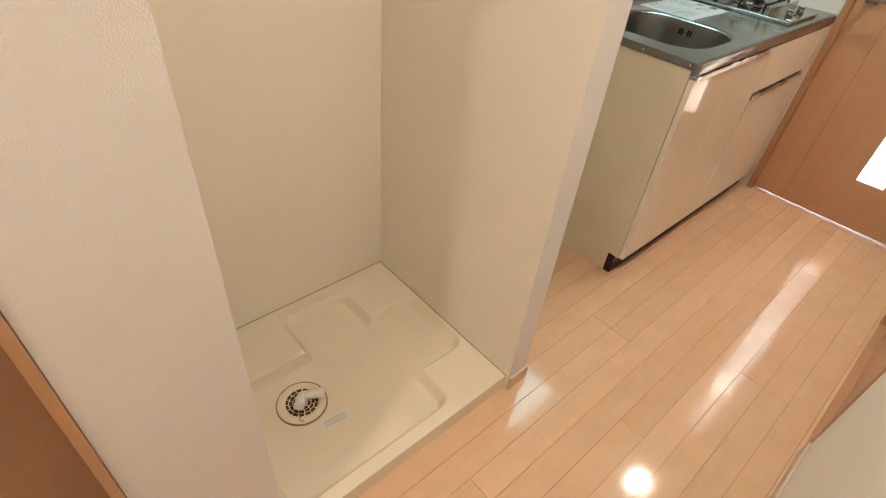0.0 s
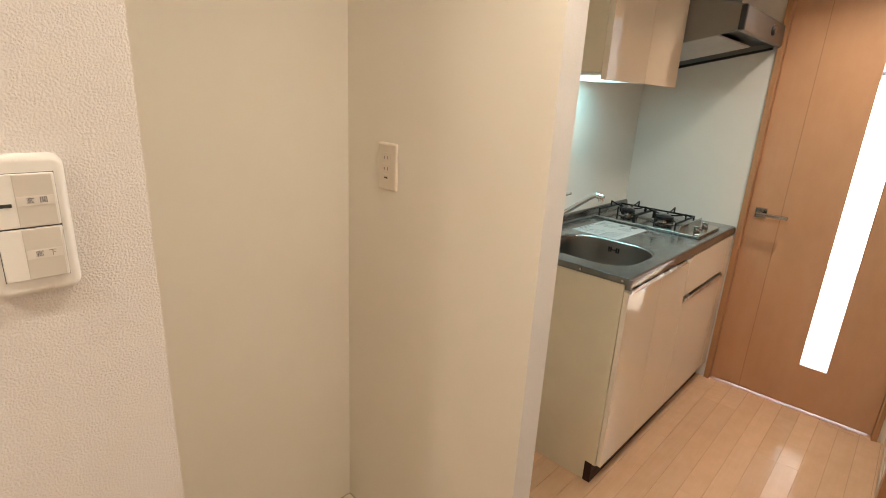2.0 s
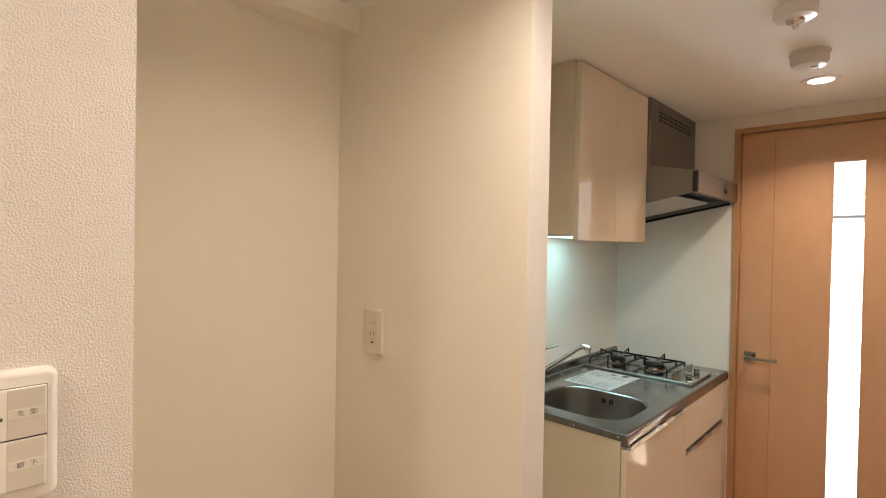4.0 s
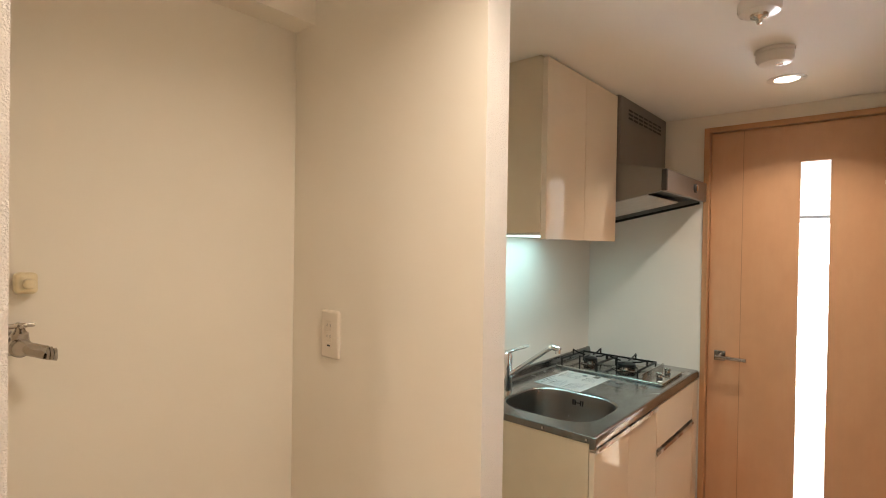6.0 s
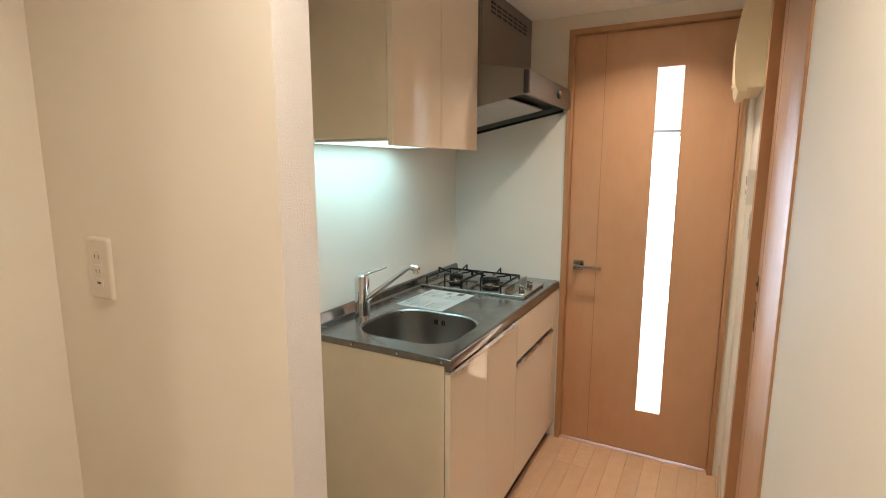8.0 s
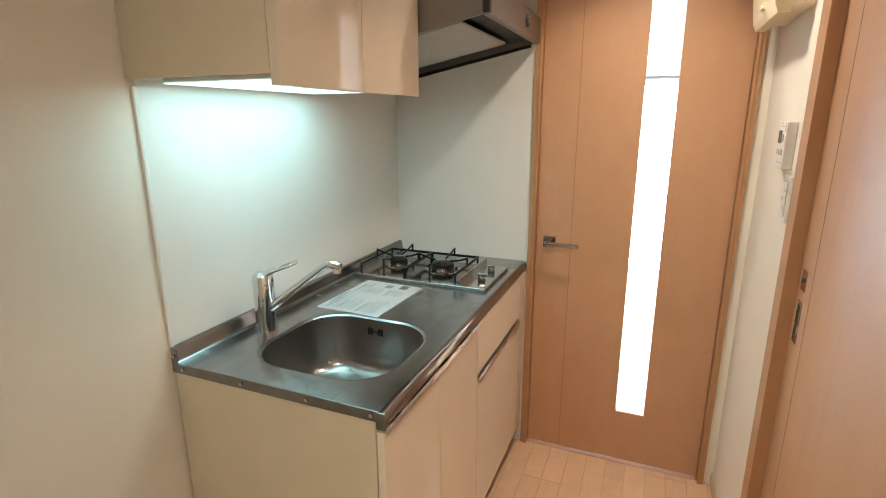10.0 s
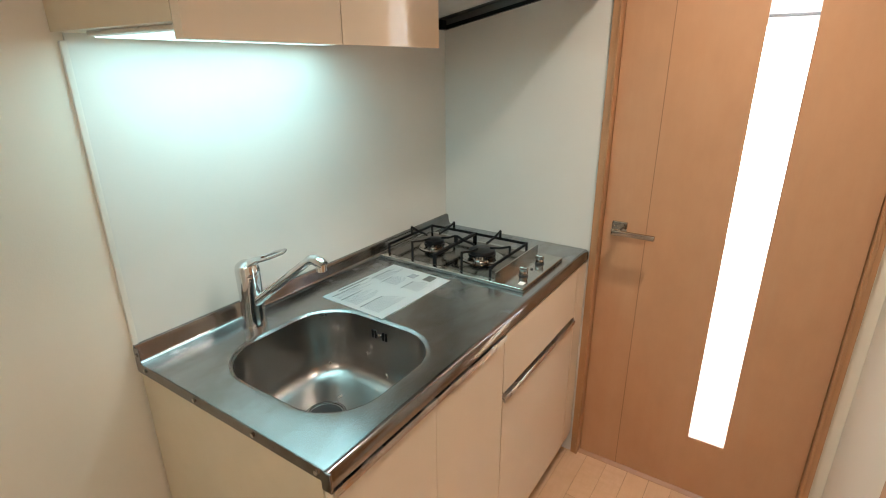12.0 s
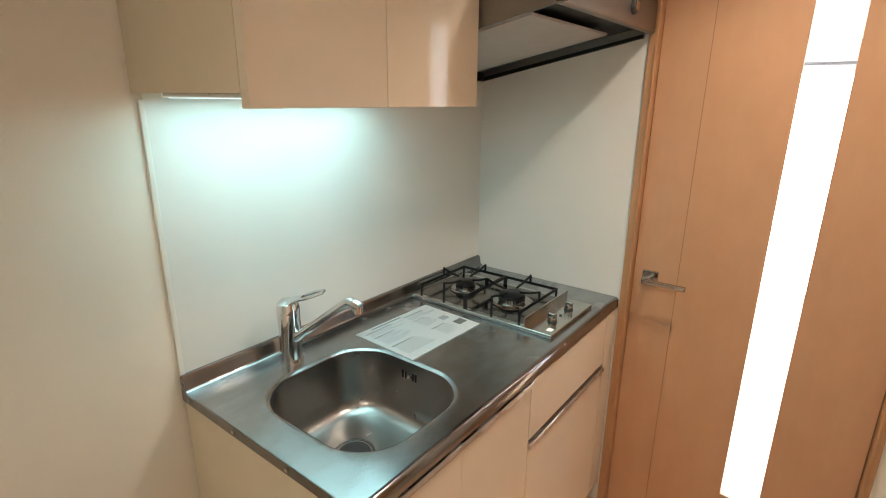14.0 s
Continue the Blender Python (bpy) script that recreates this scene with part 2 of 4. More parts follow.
def tube(bm, pts, r, seg=10, radii=None, squash=1.0):
    pts = [Vector(p) for p in pts]
    rings = []
    side = None
    for i, p in enumerate(pts):
        d = (pts[min(i + 1, len(pts) - 1)] - pts[max(i - 1, 0)]).normalized()
        if side is None:
            side = d.orthogonal().normalized() if abs(d.z) > 0.9 else d.cross(Vector((0, 0, 1))).normalized()
        side = (side - d * side.dot(d)).normalized()
        up = d.cross(side).normalized()
        rad = radii[i] if radii else r
        rings.append([bm.verts.new(p + side * rad * math.cos(a) + up * rad * squash * math.sin(a)) for a in [2 * math.pi * k / seg for k in range(seg)]])
    for a, b in zip(rings, rings[1:]):
        for i in range(seg):
            bm.faces.new((a[i], a[(i + 1) % seg], b[(i + 1) % seg], b[i]))
    for ring in (rings[0], rings[-1]):
        bm.faces.new(ring)
    return bm


def sweep(bm, profile, axis, a, b):
    """A closed profile of pairs carried along x (pairs y, z) or y (pairs x, z)."""
    def at(p, s):
        return (s, p[0], p[1]) if axis == "x" else (p[0], s, p[1]) if axis == "y" else (p[0], p[1], s)
    ra, rb = [bm.verts.new(at(p, a)) for p in profile], [bm.verts.new(at(p, b)) for p in profile]
    n = len(profile)
    for i in range(n):
        bm.faces.new((ra[i], ra[(i + 1) % n], rb[(i + 1) % n], rb[i]))
    bm.faces.new(ra)
    bm.faces.new(rb)
    return bm


def sheet(plane, at0, at1, us, vs, holes=()):
    """A slab with real openings. plane x: u is y, v is z; plane y: u is x, v is z; plane z: u is x, v is y. holes: (u0, u1, v0, v1)."""
    us = sorted({*us, *[u for h in holes for u in h[:2]]})
    vs = sorted({*vs, *[v for h in holes for v in h[2:]]})
    def place(u, v, w):
        return {"x": (w, u, v), "y": (u, w, v), "z": (u, v, w)}[plane]
    def full(i, j):
        if not (0 <= i < len(us) - 1 and 0 <= j < len(vs) - 1):
            return False
        cu, cv = (us[i] + us[i + 1]) / 2, (vs[j] + vs[j + 1]) / 2
        return not any(h[0] < cu < h[1] and h[2] < cv < h[3] for h in holes)
    bm = bmesh.new()
    pts = {}
    def vert(i, j, k):
        key = (i, j, k)
        if key not in pts:
            pts[key] = bm.verts.new(place(us[i], vs[j], at1 if k else at0))
        return pts[key]
    for i in range(len(us) - 1):
        for j in range(len(vs) - 1):
            if not full(i, j):
                continue
            for k in (0, 1):
                bm.faces.new([vert(i, j, k), vert(i + 1, j, k), vert(i + 1, j + 1, k), vert(i, j + 1, k)])
            for di, dj, e in ((-1, 0, ((i, j), (i, j + 1))), (1, 0, ((i + 1, j), (i + 1, j + 1))), (0, -1, ((i, j), (i + 1, j))), (0, 1, ((i, j + 1), (i + 1, j + 1)))):
                if not full(i + di, j + dj):
                    bm.faces.new([vert(*e[0], 0), vert(*e[1], 0), vert(*e[1], 1), vert(*e[0], 1)])
    return bm


def structure(name, bm, mat, label, smooth=False, category=""):
    return part(name, bm, mat, None, label, smooth, kind="structure", category=category or name.rsplit("_", 1)[0])


# ---- plan ----
YR, YB, XE, XW = -0.270, 1.065, 2.612, -1.35      # right wall, back wall, end wall, wall behind
PX0, PX1, PY = 0.71, 0.785, 0.405                 # partition beside the washing place
PIER_X, PIER_L, PIER_Y = 0.010, -0.182, 0.40
KX0, KX1, KY, KZ = 1.425, 2.605, 0.49, 0.825      # worktop
DY0, DY1, DZ = -0.215, 0.458, 1.967               # door leaf
SX0, SX1, SZ = 1.25, 2.03, 1.99                   # sliding door opening
GY0, GY1, GZ0, GZ1 = -0.006, 0.108, 0.222, 1.806   # glass strip

# floor slab and ceiling
floor = structure("floor", sheet("z", -0.06, -0.006, [XW, 2.70], [-0.42, 1.2]), JOINT, "light maple strip flooring with a glossy finish")
structure("ceiling", sheet("z", CEIL, CEIL + 0.1, [XW - 0.1, 2.72], [-0.42, 1.2], [(lx - 0.043, lx + 0.043, ly - 0.043, ly + 0.043) for lx, ly, power in DOWNLIGHTS]), CEILING, "low white papered ceiling")

# walls
structure("wall_north", sheet("y", YB, YB + 0.1, [PX0, 2.72], [-0.05, CEIL]), WALL, "off-white papered wall behind the kitchen")
structure("wall_alcove_back", sheet("y", 1.045, 1.145, [-0.08, PX0], [-0.05, CEIL]), WALL, "off-white papered back wall of the washing place", category="wall")
partition = structure("wall_partition", solid((PX0, PY, -0.05), (PX1, YB, CEIL), 0.0), WALL, "off-white papered partition beside the washing place", category="wall")
# End face takes the dimmed paper; its weaker light is painted in.
partition.data.materials.append(WALL_COARSE_DIMMED)
for face in partition.data.polygons:
    if face.normal.y < -0.9:
        face.material_index = 1
structure("wall_pier", sheet("y", PIER_Y, 0.50, [PIER_L, PIER_X], [-0.05, CEIL]), WALL_COARSE_DIMMED, "off-white textured wall pier with a light switch", category="wall")
structure("wall_alcove_side", sheet("x", -0.08, PIER_X - 0.004, [0.50, 1.045], [-0.05, CEIL]), WALL, "off-white papered side wall of the washing place", category="wall")
# The next two walls are unseen, added to close the hall from sky light.
structure("wall_west", sheet("x", XW - 0.1, XW, [-0.42, 0.6], [-0.05, CEIL]), WALL, "unseen papered wall added to close the hall's end")
structure("wall_entry", sheet("y", 0.50, 0.6, [XW, PIER_L], [-0.05, CEIL]), WALL, "unseen papered wall added behind the entrance door", category="wall")
structure("wall_south", sheet("y", YR - 0.12, YR, [XW, XE], [-0.05, CEIL], [(SX0, SX1 + 0.07, -0.06, SZ + 0.03)]), WALL, "off-white papered corridor wall with a sliding door")
structure("wall_east", sheet("x", XE, XE + 0.09, [YR - 0.12, YB], [-0.05, CEIL], [(DY0 - 0.024, DY1 + 0.028, -0.06, DZ + 0.028)]), WALL, "off-white papered end wall round the room door")
structure("wall_soffit", solid((PIER_X, 0.96, 1.985), (PX0, 1.045, CEIL)), WALL, "papered soffit over the washing place", category="wall")
# Unseen wall, added to block sky light behind the sliding leaf.
structure("wall_closet_back", sheet("y", YR - 0.30, YR - 0.22, [1.0, 2.3], [-0.05, CEIL]), WALL, "unseen plain wall added behind the sliding door to keep sky light out", category="wall")

# glossy kitchen panels
SPT = 1.70
structure("trim_splash_back", solid((KX0 + 0.012, YB - 0.004, 0.80), (XE - 0.002, YB + 0.002, SPT)), SPLASH, "glossy white splash panel behind sink and hob", category="splash panel")
structure("trim_splash_end", solid((XE - 0.004, KY - 0.003, 0.0), (XE + 0.002, YB - 0.004, SPT)), SPLASH, "glossy white splash panel beside the hob", category="splash panel")
structure("trim_splash_edge", solid((KX0 + 0.002, YB - 0.008, 0.80), (KX0 + 0.014, YB + 0.002, 1.45), 0.003), SPLASH_TRIM, "cream edge trim of the splash panel", True, "trim")

# baseboards
def baseboard(name, lo, hi):
    structure(name, solid(lo, hi, 0.003, 2), BASEBOARD, "light wood-pattern vinyl baseboard along the wall", True, "baseboard")


BH = 0.055
baseboard("baseboard_partition_end", (PX0 + 0.001, PY - 0.008, 0), (PX1 + 0.008, PY, BH))
baseboard("baseboard_partition_side", (PX1, PY, 0), (PX1 + 0.008, YB - 0.008, BH))
baseboard("baseboard_back", (PX1, YB - 0.008, 0), (KX0, YB, BH))
baseboard("baseboard_south_near", (XW, YR, 0), (SX0 - 0.022, YR + 0.008, BH))
baseboard("baseboard_south_far", (SX1 + 0.072, YR, 0), (XE, YR + 0.008, BH))
baseboard("baseboard_pier", (PIER_L + 0.03, PIER_Y - 0.008, 0), (PIER_X + 0.004, PIER_Y, BH))

# ---- hinged door ----
door = thing("door_1", (XE + 0.02, 0.12, 0), "closed maple-veneer door with a tall narrow glass strip", "door", kind="structure")
leaf_bm = sheet("x", XE + 0.018, XE + 0.052, [DY0, 0.323, 0.3245, DY1], [0.008, DZ], [(GY0, GY1, GZ0, GZ1)])
leaf = part("leaf", leaf_bm, DOOR_WOOD, door, "maple veneer door leaf", False)
part("groove", solid((XE + 0.0172, 0.3225, 0.008), (XE + 0.0182, 0.3245, DZ)), GROOVE, door, "fine vertical groove, its shade painted as a dark strip", False)
pane = part("glass_pane", solid((XE + 0.030, GY0, GZ0), (XE + 0.036, GY1, GZ1)), GLASS, door, "clear glass strip", False)
pane.visible_shadow = False
for a, b in (((GY0 - 0.0, GZ0), (GY0 + 0.004, GZ1)), ((GY1 - 0.004, GZ0), (GY1, GZ1)), ((GY0 + 0.004, GZ0), (GY1 - 0.004, GZ0 + 0.004)), ((GY0 + 0.004, GZ1 - 0.004), (GY1 - 0.004, GZ1))):
    part("glazing_bead", solid((XE + 0.019, a[0], a[1]), (XE + 0.029, b[0], b[1])), DOOR_WOOD, door, smooth=False)
hy, hz = 0.405, 0.908
handle = part("door_handle", box(box(cyl(solid((XE + 0.010, hy - 0.024, hz - 0.024), (XE + 0.018, hy + 0.024, hz + 0.024), 0.002), (XE - 0.012, hy, hz), 0.010, 0.010, 0.05, "x"), (XE - 0.040, hy - 0.118, hz - 0.008), (XE - 0.028, hy + 0.012, hz + 0.008), 0.003), (XE - 0.034, hy - 0.014, hz - 0.010), (XE - 0.026, hy + 0.014, hz + 0.010), 0.002), HANDLE, door, "satin nickel lever handle")
frame1 = thing("door_frame", (XE, 0.12, 0), "maple-veneer casing round the room door", "door frame", kind="structure")
FX0, FX1 = XE - 0.012, XE + 0.085
part("jamb", box(solid((FX0, DY1 + 0.002, 0), (FX1, DY1 + 0.028, DZ + 0.026), 0.0015), (XE + 0.054, DY1 - 0.012, 0), (XE + 0.066, DY1 + 0.004, DZ), 0.001), FRAME_WOOD, frame1)
part("jamb", box(solid((FX0, DY0 - 0.024, 0), (FX1, DY0 - 0.002, DZ + 0.024), 0.0015), (XE + 0.054, DY0 - 0.004, 0), (XE + 0.066, DY0 + 0.012, DZ), 0.001), FRAME_WOOD, frame1)
part("head", box(solid((FX0 + 0.001, DY0 - 0.002, DZ + 0.003), (FX1, DY1 + 0.002, DZ + 0.026), 0.0015), (XE + 0.054, DY0, DZ - 0.012), (XE + 0.066, DY1, DZ + 0.004), 0.001), FRAME_WOOD_Y, frame1)
for y0, y1 in ((DY1 + 0.0035, DY1 + 0.009), (DY0 - 0.011, DY0 - 0.0035)):
    part("casing_bead", solid((FX0 - 0.004, y0, 0), (FX0 + 0.002, y1, DZ + 0.004), 0.0015), FRAME_WOOD, frame1)
part("threshold", solid((XE + 0.002, DY0 - 0.002, -0.005), (XE + 0.088, DY1 + 0.002, 0.001), 0.0005), FRAME_WOOD_Y, frame1, "flush wooden threshold")

# ---- sliding door ----
slide = thing("door_2", (1.6, YR - 0.05, 0), "closed maple-veneer sliding door with a recessed pull", "sliding door", kind="structure")
sy = YR - 0.022
part("leaf", sheet("y", sy - 0.033, sy, [SX0 - 0.02, 1.925, 1.9265, SX1 + 0.01], [0.005, SZ]), DOOR_WOOD, slide, "maple veneer sliding leaf", False)
part("groove", solid((1.9245, sy - 0.001, 0.005), (1.9265, sy + 0.0006, SZ)), GROOVE, slide, "fine vertical groove, its shade painted as a dark strip", False)
lockp = part("lock_plate", solid((1.970, sy - 0.001, 0.998), (2.003, sy + 0.002, 1.046), 0.001), OLD_NICKEL, slide, "small bronze lock plate")
part("thumb_turn", cyl(bmesh.new(), (1.986, sy + 0.003, 1.022), 0.006, 0.005, 0.005, "y"), DARK, lockp)
pullp = part("recessed_pull", sheet("y", sy - 0.006, sy + 0.002, [1.970, 2.001], [0.872, 0.972], [(1.976, 1.995, 0.880, 0.964)]), OLD_NICKEL, slide, "bronze recessed pull")
part("pull_cup", solid((1.976, sy + 0.0002, 0.880), (1.995, sy + 0.0010, 0.964)), DARK, pullp, smooth=False)
frame2 = thing("door_frame", (1.6, YR, 0), "maple-veneer casing round the sliding door", "door frame", kind="structure")
part("jamb", solid((SX1, YR - 0.115, 0), (SX1 + 0.068, YR + 0.008, SZ + 0.028), 0.002), FRAME_WOOD, frame2)
part("jamb", solid((SX0 - 0.020, YR - 0.115, 0), (SX0 + 0.002, YR + 0.005, SZ + 0.028), 0.002), FRAME_WOOD, frame2)
part("head", solid((SX0 + 0.002, YR - 0.115, SZ), (SX1, YR + 0.007, SZ + 0.028), 0.002), FRAME_WOOD_X, frame2)
part("sill_rail", solid((SX0 + 0.002, YR - 0.10, -0.002), (SX1, YR + 0.004, 0.006), 0.001), FRAME_WOOD_X, frame2)

# brown door beside the pier
entry = thing("door_3", (-0.75, PIER_Y + 0.06, 0), "closed veneer door beside the entrance, shade painted into its brown", "door", kind="structure")
part("leaf", solid((XW + 0.02, PIER_Y + 0.045, 0.005), (PIER_L - 0.015, PIER_Y + 0.08, CEIL - 0.02), 0.001), ENTRY_WOOD_SHADED, entry)
part("jamb", solid((PIER_L - 0.014, PIER_Y - 0.006, 0), (PIER_L - 0.001, PIER_Y + 0.1, CEIL - 0.002), 0.002), FRAME_WOOD, entry)
part("leaf_rail", solid((XW + 0.02, PIER_Y + 0.03, CEIL - 0.02), (PIER_L - 0.015, PIER_Y + 0.09, CEIL - 0.001), 0.001), FRAME_WOOD_X, entry)

# ---- room behind the door ----
RX1 = 5.6
structure("floor_room", sheet("z", -0.06, -0.001, [2.71, RX1], [-1.6, 1.9]), ROOM_FLOOR, "pale wood floor of the bright room", category="floor")
structure("ceiling_room", sheet("z", 2.35, 2.45, [2.703, RX1], [-1.6, 1.9]), ROOM_WALL, "white ceiling of the bright room", category="ceiling")
structure("wall_room_north", sheet("y", 1.9, 2.0, [2.703, RX1], [-0.05, 2.4]), ROOM_WALL, "white wall of the bright room", category="wall")
structure("wall_room_south", sheet("y", -1.7, -1.6, [2.703, RX1], [-0.05, 2.4]), ROOM_WALL, "white wall of the bright room", category="wall")
structure("wall_room_inner", sheet("x", 2.703, 2.72, [-1.6, 1.9], [-0.05, 2.4], [(DY0 - 0.024, DY1 + 0.028, -0.06, DZ + 0.028)]), ROOM_WALL, "white inner wall of the bright room", category="wall")
structure("wall_room_far", sheet("x", RX1, RX1 + 0.1, [-1.7, 2.0], [-0.05, 2.4], [(-0.95, 1.15, 0.0, 1.70)]), ROOM_WALL, "white far wall with a wide window", category="wall")
rl = thing("ceiling_light", (3.79, 0.14, 2.35), "round ceiling light in the bright room, switched on", "ceiling light")
part("light_base", lathe(bmesh.new(), (3.79, 0.14, 2.35), [(0.001, 0), (0.13, 0), (0.13, -0.03), (0.001, -0.03)], seg=36), WHITE_PLASTIC, rl)
part("light_shade", lathe(bmesh.new(), (3.79, 0.14, 2.32), [(0.11, 0), (0.11, -0.012), (0.08, -0.03), (0.001, -0.036)], seg=36), LAMP_GLOW, rl, "glowing round shade")
win = thing("window_1", (RX1 + 0.05, 0.1, 0), "bright aluminium balcony window", "window", kind="structure")
for y0, y1, top_z in ((-0.95, -0.91, 1.70), (0.08, 0.12, 1.658), (1.11, 1.15, 1.70)):
    part("window_frame", solid((RX1 + 0.03, y0, 0.0), (RX1 + 0.07, y1, top_z), 0.003), ALU, win)
part("window_frame", solid((RX1 + 0.03, -0.91, 1.66), (RX1 + 0.07, 1.11, 1.70), 0.003), ALU, win)
part("curtain_rail", solid((RX1 - 0.08, -1.1, 1.700), (RX1 - 0.05, 1.3, 1.722), 0.004), CURTAIN_RAIL, win, "dark curtain rail")
ac = thing("air_conditioner", (RX1 - 0.1, 0.1, 1.86), "white wall air conditioner above the window", "air conditioner")
part("case", solid((RX1 - 0.20, -0.40, 1.86), (RX1, 0.45, 2.06), 0.03, 4), WHITE_PLASTIC, ac)
part("air_outlet", solid((RX1 - 0.202, -0.34, 1.875), (RX1 - 0.17, 0.39, 1.90), 0.004), GREY_PLASTIC, ac)
structure("backdrop", solid((RX1 + 1.5, -4, -1), (RX1 + 1.55, 4.2, 4.5)), OUTSIDE, "overexposed bright sky outside the window", category="backdrop")

# ---- base cabinet ----
base = thing("kitchen_base_cabinet", (KX0 + 0.6, 0.8, 0), "cream high-gloss base cabinet under the sink and hob", "kitchen cabinet")
cy = KY + 0.022
side = bmesh.new()
sweep(side, [(cy + 0.002, 0.080), (cy + 0.042, 0.080), (cy + 0.042, 0.0), (YB - 0.010, 0.0), (YB - 0.010, 0.812), (cy + 0.002, 0.812)], "x", KX0 + 0.004, KX0 + 0.020)
part("side_panel", side, CARCASS, base, "beige matt side panel", False)
side2 = bmesh.new()
sweep(side2, [(cy + 0.002, 0.080), (cy + 0.042, 0.080), (cy + 0.042, 0.0), (YB - 0.010, 0.0), (YB - 0.010, 0.812), (cy + 0.002, 0.812)], "x", KX1 - 0.022, KX1 - 0.006)
part("side_panel", side2, CARCASS, base, smooth=False)
part("back_panel", solid((KX0 + 0.020, YB - 0.016, 0.07), (KX1 - 0.022, YB - 0.010, 0.79)), CARCASS, base, smooth=False)
part("bottom_panel", solid((KX0 + 0.020, cy + 0.004, 0.070), (KX1 - 0.022, YB - 0.016, 0.086)), CARCASS, base, smooth=False)
part("toe_kick", solid((KX0 + 0.002, cy + 0.014, 0.0), (KX1 - 0.006, cy + 0.0415, 0.082)), TOE, base, "dark brown recessed toe kick", False)
C1, C2, C3 = 1.715, 2.012, 2.525
DT, DB = 0.775, 0.084


def front(name, x0, x1, z0, z1, label):
    return part(name, solid((x0, KY + 0.004, z0), (x1, cy, z1), 0.0012, 2), CREAM_GLOSS, base, label)


d1 = front("door", KX0 + 0.006, C1 - 0.0004, DB, DT, "cream high-gloss door")
d2 = front("door", C1 + 0.0004, C2 - 0.0015, DB, DT, "cream high-gloss door")
d3 = front("drawer_front", C2 + 0.0015, C3 - 0.0015, 0.612, DT + 0.008, "cream high-gloss drawer front")
d4 = front("drawer_front", C2 + 0.0015, C3 - 0.0015, DB, 0.588, "cream high-gloss deep drawer front")
front("filler_panel", C3 + 0.0015, XE - 0.005, DB, DT + 0.008, "narrow cream filler panel")


def pull_rail(owner, x0, x1, z):
    bm = bmesh.new()
    sweep(bm, [(KY - 0.003, z - 0.003), (KY - 0.003, z + 0.008), (KY - 0.001, z + 0.011), (KY + 0.020, z + 0.011), (KY + 0.020, z + 0.004), (KY + 0.001, z + 0.004), (KY + 0.001, z - 0.003)], "x", x0, x1)
    part("pull_rail", bm, STEEL_RAIL, owner, "satin steel pull rail")


pull_rail(d1, KX0 + 0.006, C1 - 0.0004, DT)
pull_rail(d2, C1 + 0.0004, C2 - 0.0015, DT)
pull_rail(d4, C2 + 0.0015, C3 - 0.0015, 0.590)
# Dark bar stands in for the shadow behind the drawer pull.
part("pull_shadow_gap", solid((C2 + 0.0015, cy - 0.004, 0.588), (C3 - 0.0015, cy + 0.004, 0.612)), DARK, base, "finger gap, its shade put in as a dark bar", False)

# ---- worktop with sink ----
top = thing("kitchen_worktop", (KX0 + 0.6, 0.8, 0.79), "brushed stainless steel worktop with a pressed sink", "worktop")
SC = Vector((1.6785, 0.743))
SHX, SHY, SR = 0.1665, 0.182, 0.112
ox0, ox1, oy0, oy1 = KX0 + 0.002, KX1, KY + 0.012, YB - 0.030
angles = sorted([2 * math.pi * i / 88 for i in range(88)] + [math.atan2(y - SC.y, x - SC.x) % (2 * math.pi) for x in (ox0, ox1) for y in (oy0, oy1)])


def rounded(a, hx, hy, r):
    """Where the ray at angle a from the centre leaves a rounded rectangle."""
    c, s = math.cos(a), math.sin(a)
    lo, hi = 0.0, hx + hy
    for _ in range(40):
        mid = (lo + hi) / 2
        qx, qy = abs(c * mid) - hx + r, abs(s * mid) - hy + r
        d = math.hypot(max(qx, 0), max(qy, 0)) + min(max(qx, qy), 0) - r
        lo, hi = (mid, hi) if d < 0 else (lo, mid)
    return Vector((SC.x + c * lo, SC.y + s * lo))


def outer(a):
    c, s = math.cos(a), math.sin(a)
    tx = ((ox1 if c > 0 else ox0) - SC.x) / c if abs(c) > 1e-9 else 1e9
    ty = ((oy1 if s > 0 else oy0) - SC.y) / s if abs(s) > 1e-9 else 1e9
    k = min(tx, ty)
    return Vector((SC.x + c * k, SC.y + s * k))


def loops_mesh(loops, close_last=False):
    bm = bmesh.new()
    rings = [[bm.verts.new((p.x, p.y, z)) for p in pts] for pts, z in loops]
    n = len(angles)
    for a, b in zip(rings, rings[1:]):
        for i in range(n):
            bm.faces.new((a[i], a[(i + 1) % n], b[(i + 1) % n], b[i]))
    if close_last:
        bm.faces.new(rings[-1])
    return bm


rim = [rounded(a, SHX + 0.014, SHY + 0.014, SR + 0.012) for a in angles]
flat = loops_mesh([([outer(a) for a in angles], KZ), ([p.lerp(q, 0.5) for p, q in zip([outer(a) for a in angles], rim)], KZ), (rim, KZ), ([rounded(a, SHX + 0.007, SHY + 0.007, SR + 0.006) for a in angles], KZ - 0.0015), ([rounded(a, SHX + 0.002, SHY + 0.002, SR) for a in angles], KZ - 0.006)])
part("worktop_sheet", flat, STEEL_TOP, top, "brushed steel sheet with fine scratches")
bowl_loops = []
for inset, drop in ((0.0, 0.006), (0.002, 0.02), (0.006, 0.06), (0.012, 0.115), (0.018, 0.142), (0.030, 0.158), (0.050, 0.166), (0.085, 0.169), (0.120, 0.171)):
    bowl_loops.append(([rounded(a, SHX + 0.002 - inset, SHY + 0.002 - inset, max(SR - inset * 0.9, 0.012)) for a in angles], KZ - drop))
bowl = part("sink_bowl", loops_mesh(bowl_loops, True), STEEL_SINK, top, "deep rounded steel sink bowl")
